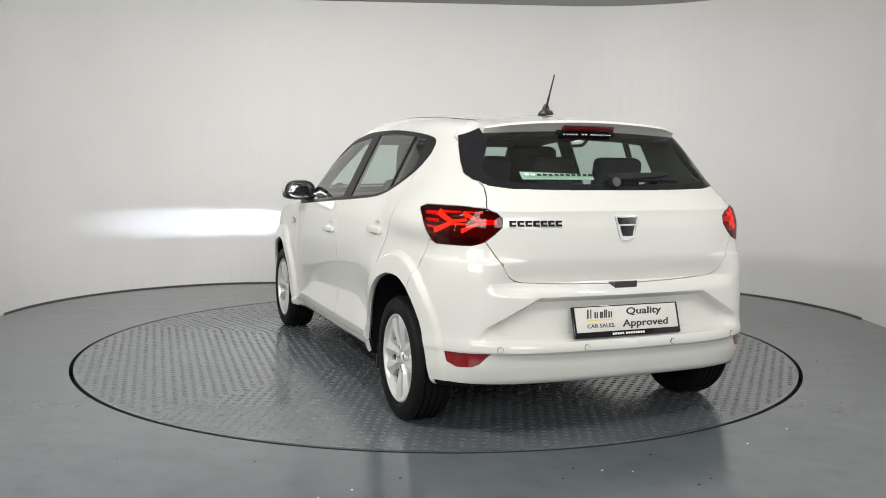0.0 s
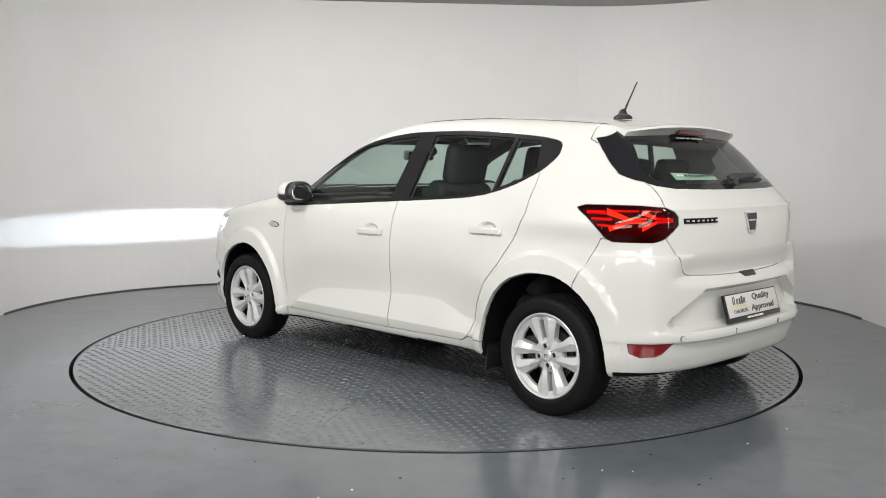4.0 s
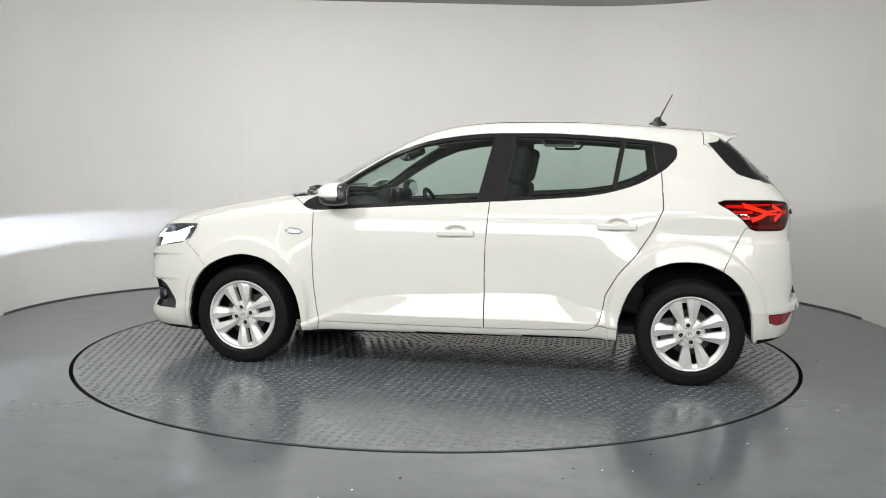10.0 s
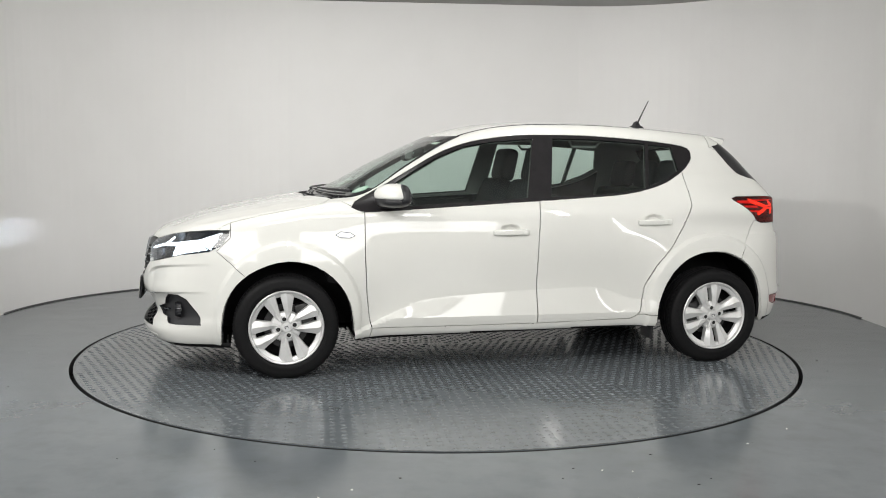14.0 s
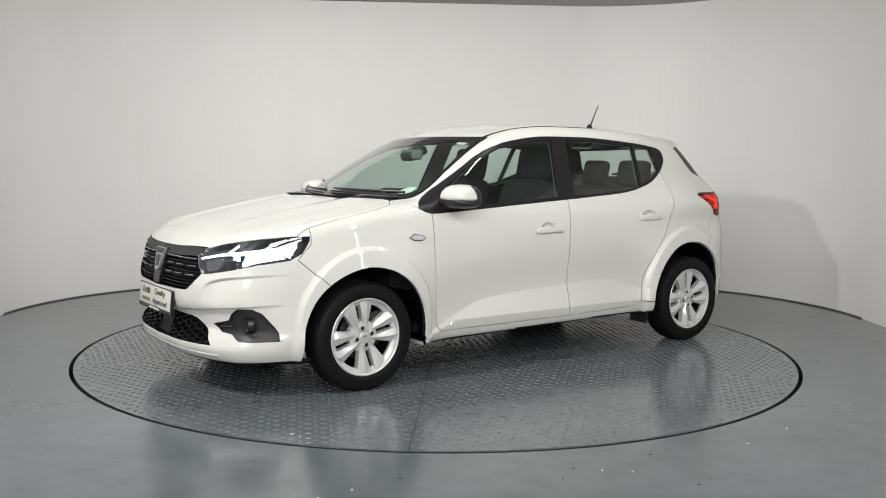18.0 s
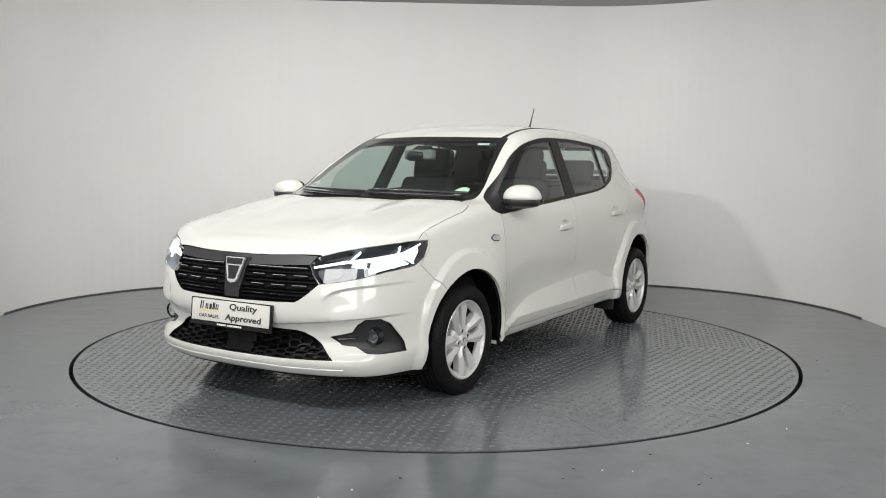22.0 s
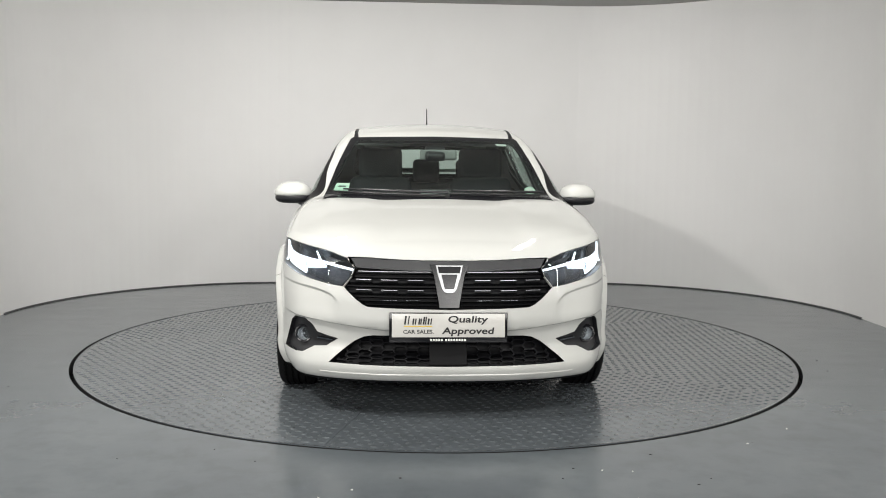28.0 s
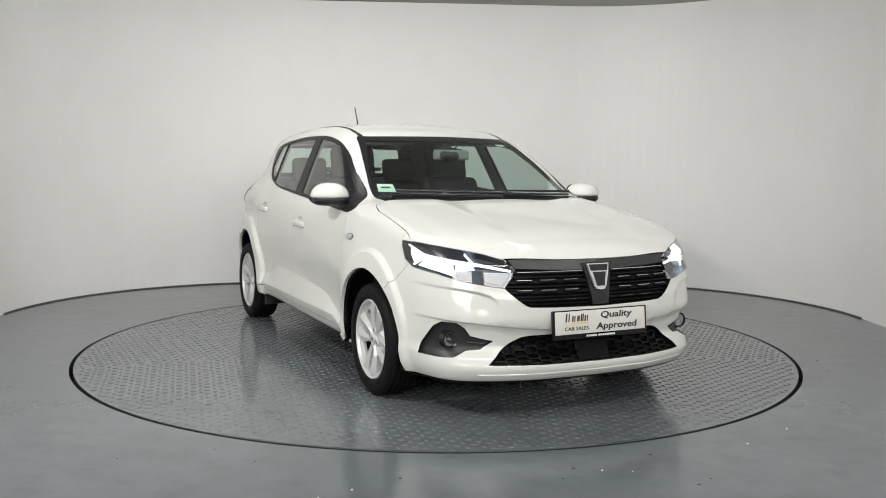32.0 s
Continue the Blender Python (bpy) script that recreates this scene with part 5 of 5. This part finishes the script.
part("parcel_shelf", block((0.42, 1.12, 0.03), pose(-1.50, 0, 0.965), 0.008), lining_dark, car, "dark parcel shelf")
part("cabin_floor", block((2.2, 1.40, 0.05), pose(-0.2, 0, 0.27), 0.01), lining_dark, car)
part("boot_floor", block((0.7, 1.1, 0.03), pose(-1.45, 0, 0.48), 0.01), lining_dark, car)
# dashboard
prof = [(1.06, 0.965), (0.90, 0.975), (0.72, 0.965), (0.60, 0.945), (0.545, 0.90), (0.55, 0.80), (0.60, 0.66), (0.64, 0.55), (0.80, 0.50), (1.06, 0.55)]
bm = bmesh.new()
rows = [[bm.verts.new((x, y, z - 0.03 * (abs(y) / 0.7) ** 3)) for x, z in prof] for y in np.linspace(-0.70, 0.70, 15)]
for a, b in zip(rows, rows[1:]):
    for k in range(len(prof)):
        bm.faces.new((a[k], a[(k + 1) % len(prof)], b[(k + 1) % len(prof)], b[k]))
bm.faces.new(rows[0])
bm.faces.new(rows[-1][::-1])
bmesh.ops.recalc_face_normals(bm, faces=bm.faces)
dash = part("dashboard", bm, lining_dark, car, "dark plastic dashboard")
part("instrument_hood", cushion((0.18, 0.36, 0.09), pose(0.66, -0.36, 0.985), 0.035), lining_dark, dash)
part("centre_display", block((0.02, 0.20, 0.125), pose(0.58, 0.0, 0.985, 0, -8, 0), 0.006), gloss_black, dash, "black touch screen")
part("centre_console", cushion((0.75, 0.20, 0.26), pose(0.30, 0, 0.42), 0.03), lining_dark, car)
for y in (0.62, -0.62, 0.12, -0.12):
    part("air_vent", lathe([(0.038, 0.0), (0.042, 0.012), (0.034, 0.014), (0.030, 0.004), (0.0, 0.004)], 20), gloss_black, dash).matrix_basis = pose(0.548, y, 0.865, 0, 0, 90)
ring = [(0.182 + 0.014 * math.cos(a * math.pi / 6), 0.014 * math.sin(a * math.pi / 6)) for a in range(12)]
wheel_rim = lathe(ring, 40, True)
wheel_rim.transform(pose(0.36, -0.36, 0.86, 0, 0, 90) @ pose(0, 0, 0, 24))
steering = part("steering_wheel", wheel_rim, lining_dark, car, "black three-spoke steering wheel on the car's driving side")
for s in (block((0.30, 0.02, 0.045), None, 0.008), block((0.045, 0.02, 0.16), pose(0, 0, -0.09), 0.008), block((0.13, 0.04, 0.11), None, 0.02)):
    s.transform(pose(0.37, -0.36, 0.86, 0, 0, 90) @ pose(0, 0, 0, 24))
    part("wheel_spoke", s, lining_dark, steering)
part("steering_column", tube([(0.38, -0.36, 0.85), (0.62, -0.36, 0.76)], 0.035, 14), lining_dark, steering)
# pale lining colour stands for the reflection on the mirror's back
part("rear_view_mirror", cushion((0.045, 0.235, 0.065), pose(0.475, 0.02, 1.262, 0, -8, -6), 0.018), lining_light, car, "rear-view mirror on the windscreen, coloured pale for its reflection")
part("mirror_face", block((0.004, 0.215, 0.05), pose(0.452, 0.02, 1.262, 0, -8, -6), 0.001), chrome, car)
part("sensor_housing", cushion((0.15, 0.13, 0.06), pose(0.445, 0.0, 1.272, 0, 24, 0), 0.028), black_trim, car, "black sensor housing behind the windscreen")
for y in (0.34, -0.34):
    part("sun_visor", block((0.16, 0.36, 0.018), pose(0.235, y, 1.352, 0, 16, 0), 0.007), lining_light, car)
for sd in (1, -1):
    part("grab_handle", tube([(-0.45, sd * 0.54, 1.35), (-0.47, sd * 0.52, 1.32), (-0.63, sd * 0.52, 1.32), (-0.65, sd * 0.54, 1.35)], 0.009), lining_light, car)
    part("door_card", block((0.9, 0.04, 0.10), pose(0.32, sd * 0.735, 0.90), 0.015), lining_dark, doors[sd][0])
    part("door_card", block((0.7, 0.04, 0.10), pose(-0.50, sd * 0.735, 0.93), 0.015), lining_dark, doors[sd][1])


# ---------- the room ----------
def link_mesh(name, verts, faces, mat, label="", kind="structure", smooth=False):
    me = bpy.data.meshes.new(name)
    me.from_pydata([tuple(v) for v in verts], [], faces)
    me.materials.append(mat)
    if smooth:
        me.polygons.foreach_set("use_smooth", [True] * len(me.polygons))
    return tagged(new(name, me), label, "", "", kind)


TABLE_R, GAP = 2.264, 0.023
SEGS = 192
ring_in = [((TABLE_R + GAP) * math.cos(2 * math.pi * k / SEGS), (TABLE_R + GAP) * math.sin(2 * math.pi * k / SEGS)) for k in range(SEGS)]
ring_out = [(12.0 * math.cos(2 * math.pi * k / SEGS), 12.0 * math.sin(2 * math.pi * k / SEGS)) for k in range(SEGS)]
fv = [(x, y, 0) for x, y in ring_in] + [(x, y, 0) for x, y in ring_out] + [(x, y, -0.08) for x, y in ring_in]
ff = [(k, SEGS + k, SEGS + (k + 1) % SEGS, (k + 1) % SEGS) for k in range(SEGS)]
link_mesh("floor", fv, ff, floor_mat, "grey painted concrete floor with scuffs")
# gap walls and pit floor are coloured black to stand for shade
link_mesh("trim_pit_edge", [(x, y, z) for z in (-0.001, -0.08) for x, y in ring_in], [(k, (k + 1) % SEGS, SEGS + (k + 1) % SEGS, SEGS + k) for k in range(SEGS)], slit_and_shade_black, "edge of the pit round the turntable, blackened for shade")
link_mesh("pit_floor", [(x * 1.02, y * 1.02, -0.08) for x, y in ring_in], [tuple(range(SEGS))], slit_and_shade_black, "pit under the turntable, blackened for shade")

plan = [(-3.4, -3.2), (-3.4, 1.0)] + [(-1.4 - 2.0 * math.cos(a * math.pi / 64), 1.0 + 2.03 * math.sin(a * math.pi / 64)) for a in range(1, 33)]
plan += [(1.4 + 2.02 * math.sin(a * math.pi / 64), 1.15 + 2.05 * math.cos(a * math.pi / 64)) for a in range(0, 33)] + [(3.42, -3.2)]
outer = []
for i, p in enumerate(plan):
    a, b = plan[max(i - 1, 0)], plan[min(i + 1, len(plan) - 1)]
    d = Vector((b[0] - a[0], b[1] - a[1])).normalized()
    outer.append((p[0] - d.y * 0.12, p[1] + d.x * 0.12))
n = len(plan)
WALL_H = 2.80
wv = [(x, y, 0) for x, y in plan] + [(x, y, WALL_H) for x, y in plan] + [(x, y, 0) for x, y in outer] + [(x, y, WALL_H) for x, y in outer]
wf = [(i, n + i, n + i + 1, i + 1) for i in range(n - 1)] + [(2 * n + i, 2 * n + i + 1, 3 * n + i + 1, 3 * n + i) for i in range(n - 1)] + [(n + i, 3 * n + i, 3 * n + i + 1, n + i + 1) for i in range(n - 1)]
link_mesh("wall_curved", wv, wf, wall_mat, "off-white painted curved studio wall", smooth=False)
def slab_wall(name, x0, y0, x1, y1, z0, z1, mat, label):
    v = [(x, y, z) for z in (z0, z1) for x, y in ((x0, y0), (x1, y0), (x1, y1), (x0, y1))]
    return link_mesh(name, v, [(0, 3, 2, 1), (4, 5, 6, 7), (0, 1, 5, 4), (1, 2, 6, 5), (2, 3, 7, 6), (3, 0, 4, 7)], mat, label)


slab_wall("ceiling", -3.9, -3.2, 3.9, 3.6, WALL_H + 0.003, WALL_H + 0.1, ceiling_mat, "pale grey ceiling")
# unseen hall added behind the camera to shape light and reflections
HALL_H = 3.5
slab_wall("ceiling_unseen", -5.5, -10.2, 5.5, -3.205, HALL_H, HALL_H + 0.1, ceiling_mat, "pale unseen hall ceiling added behind the camera")
slab_wall("wall_unseen_front", -5.5, -10.2, 5.5, -10.0, 0, HALL_H - 0.003, unseen_mat, "plain unseen hall wall added behind the camera")
slab_wall("wall_unseen_left", -5.5, -9.997, -5.3, -3.205, 0, HALL_H - 0.003, unseen_mat, "plain unseen hall side wall, added")
slab_wall("wall_unseen_right", 5.3, -9.997, 5.5, -3.205, 0, HALL_H - 0.003, unseen_mat, "plain unseen hall side wall, added")
slab_wall("wall_unseen_return_left", -5.5, -3.2, -3.525, -3.1, 0, HALL_H, unseen_mat, "plain unseen return wall added beside the studio")
slab_wall("wall_unseen_return_right", 3.545, -3.2, 5.5, -3.1, 0, HALL_H, unseen_mat, "plain unseen return wall added beside the studio")
slab_wall("wall_unseen_over_opening", -3.9, -3.2, 3.9, -3.1, WALL_H + 0.104, HALL_H + 0.1, unseen_mat, "plain unseen wall added over the studio opening")
# dark dirt line where the wall meets the floor
jv, jf = [], []
for i, p in enumerate(plan[1:-1]):
    q = outer[i + 1]
    d = Vector((p[0] - q[0], p[1] - q[1])).normalized()
    jv += [(p[0] + d.x * 0.002, p[1] + d.y * 0.002, 0.0), (p[0] + d.x * 0.010, p[1] + d.y * 0.010, 0.004), (p[0] + d.x * 0.002, p[1] + d.y * 0.002, 0.012)]
for i in range(len(plan) - 3):
    jf += [(3 * i, 3 * i + 1, 3 * i + 4, 3 * i + 3), (3 * i + 1, 3 * i + 2, 3 * i + 5, 3 * i + 4)]
link_mesh("trim_floor_joint", jv, jf, joint_grey, "dark sealant joint at the foot of the wall")

# paint chips and grit on the floor round the turntable
rng = random.Random(11)
for chip_name, chip_mat, count, label in (("floor_chip", sticker_white, 15, "small white paint chips scattered on the floor"), ("floor_grit", underside, 26, "small dark specks of grit on the floor")):
    cv, cf = [], []
    for k in range(count):
        a, r = rng.uniform(math.pi, 2 * math.pi), rng.uniform(2.36, 3.2)
        cx, cy, size, n_ = r * math.cos(a), r * math.sin(a), rng.uniform(0.002, 0.006), rng.choice((4, 5, 6))
        ring_ = [(cx + size * rng.uniform(0.6, 1.5) * math.cos(2 * math.pi * i / n_), cy + size * rng.uniform(0.5, 1.2) * math.sin(2 * math.pi * i / n_)) for i in range(n_)]
        base = len(cv)
        cv += [(x, y, 0.0) for x, y in ring_] + [(cx + 0.7 * (x - cx), cy + 0.7 * (y - cy), 0.0018) for x, y in ring_]
        cf += [(base + i, base + (i + 1) % n_, base + n_ + (i + 1) % n_, base + n_ + i) for i in range(n_)] + [tuple(base + n_ + i for i in range(n_))]
    link_mesh(chip_name, cv, cf, chip_mat, label, "stuff")

# ---------- the turntable ----------
table = tagged(new("turntable"), "round grey painted turntable of tread plate flush with the floor", "turntable")
SEAMS = [math.radians(a) for a in (52, 120, 188, 265, 345, 412)]
SECTORS = len(SEAMS) - 1


def sector(k):
    bm = bmesh.new()
    a0, a1 = SEAMS[k], SEAMS[k + 1]
    g = 0.0012
    n = 40
    arc = []
    for i in range(n + 1):
        a = a0 + (a1 - a0) * i / n
        arc.append(((TABLE_R - 0.006) * math.cos(a), (TABLE_R - 0.006) * math.sin(a)))
    mid = (a0 + a1) / 2
    push = g / math.sin((a1 - a0) / 2)
    pts = [(push * math.cos(mid), push * math.sin(mid))] + [(x + push * math.cos(mid), y + push * math.sin(mid)) for x, y in arc]
    pts = [(x, y) if math.hypot(x, y) <= TABLE_R else (x * TABLE_R / math.hypot(x, y), y * TABLE_R / math.hypot(x, y)) for x, y in pts]
    hi, lo = [bm.verts.new((x, y, 0.0)) for x, y in pts], [bm.verts.new((x, y, -0.012)) for x, y in pts]
    bm.faces.new(hi)
    for i in range(len(hi)):
        j = (i + 1) % len(hi)
        bm.faces.new((hi[j], hi[i], lo[i], lo[j]))
    return bm


for k in range(SECTORS):
    part("tread_plate", sector(k), tread_mat, table, smooth=False)
# raised lugs of the tread plate, turned with each sector
PITCH = 0.051
lug_v, lug_f = [], []
shape = [(1.0, 0.0), (0.72, 0.62), (0.0, 0.98), (-0.72, 0.62), (-1.0, 0.0), (-0.72, -0.62), (0.0, -0.98), (0.72, -0.62)]
rng = random.Random(5)
for k in range(SECTORS):
    mid, spread = (SEAMS[k] + SEAMS[k + 1]) / 2, (SEAMS[k + 1] - SEAMS[k]) / 2
    ca, sa = math.cos(mid), math.sin(mid)
    for i in range(int(TABLE_R / PITCH) + 2):
        for j in range(-50, 51):
            lx, ly = (i + 0.5) * PITCH, (j + 0.5) * PITCH
            r = math.hypot(lx, ly)
            if r > TABLE_R - 0.03 or abs(math.atan2(ly, lx)) > spread - 0.012 / max(r, 0.1):
                continue
            turn = mid + (math.pi / 4 if (i + j) % 2 else -math.pi / 4)
            x, y = lx * ca - ly * sa, lx * sa + ly * ca
            ct, st = math.cos(turn), math.sin(turn)
            worn = rng.uniform(0.75, 1.1)
            base = len(lug_v)
            for s, z in ((1.0, -0.0004), (0.78, 0.0015 * worn), (0.50, 0.0026 * worn), (0.20, 0.0031 * worn)):
                for u, w in shape:
                    u, w = u * 0.0200 * s, w * 0.0122 * s
                    lug_v.append((x + u * ct - w * st, y + u * st + w * ct, z))
            for k2 in (0, 8, 16):
                for m in range(8):
                    lug_f.append((base + k2 + m, base + k2 + (m + 1) % 8, base + k2 + 8 + (m + 1) % 8, base + k2 + 8 + m))
            lug_f.append(tuple(base + 24 + m for m in range(8)))
me = bpy.data.meshes.new("tread_lugs")
me.from_pydata(lug_v, [], lug_f)
me.materials.append(tread_mat)
me.polygons.foreach_set("use_smooth", [True] * len(me.polygons))
part("tread_lug", me, tread_mat, table)["kind"] = "stuff"
bm = bmesh.new()
rims = [[bm.verts.new((r * math.cos(2 * math.pi * k / SEGS), r * math.sin(2 * math.pi * k / SEGS), z)) for k in range(SEGS)] for r, z in ((TABLE_R - 0.012, 0.0), (TABLE_R - 0.010, 0.0012), (TABLE_R, 0.0012), (TABLE_R, -0.003))]
for a, b in zip(rims, rims[1:]):
    for k in range(SEGS):
        bm.faces.new((a[k], b[k], b[(k + 1) % SEGS], a[(k + 1) % SEGS]))
bmesh.ops.recalc_face_normals(bm, faces=bm.faces)
part("edge_rail", bm, tread_mat, table, "painted steel edge of the turntable")
# skirt coloured black for the shade inside the gap
skirt = lathe([(TABLE_R - 0.001, -0.003), (TABLE_R - 0.001, -0.07)], SEGS)
skirt.transform(pose(0, 0, 0, 90) @ Matrix.Identity(4))
for v in skirt.verts:
    v.co.z = -abs(v.co.z)
part("edge_skirt", skirt, slit_and_shade_black, table, "rim under the edge, blackened for shade")


def motions():
    turns = ((0, 111.54), (4, 134.50), (8, 157.49), (12, 180.50), (16, 203.52), (20, 226.57), (24, 249.63), (28, 272.71), (32, 295.82))
    for thing, x, y in ((car, -0.270, -0.0330), (table, 0, 0)):
        walk(thing, [(t, pose(0, 0, 0, 0, 0, a) @ pose(x, y, 0.0015 if thing is car else 0)) for t, a in turns])


motions()
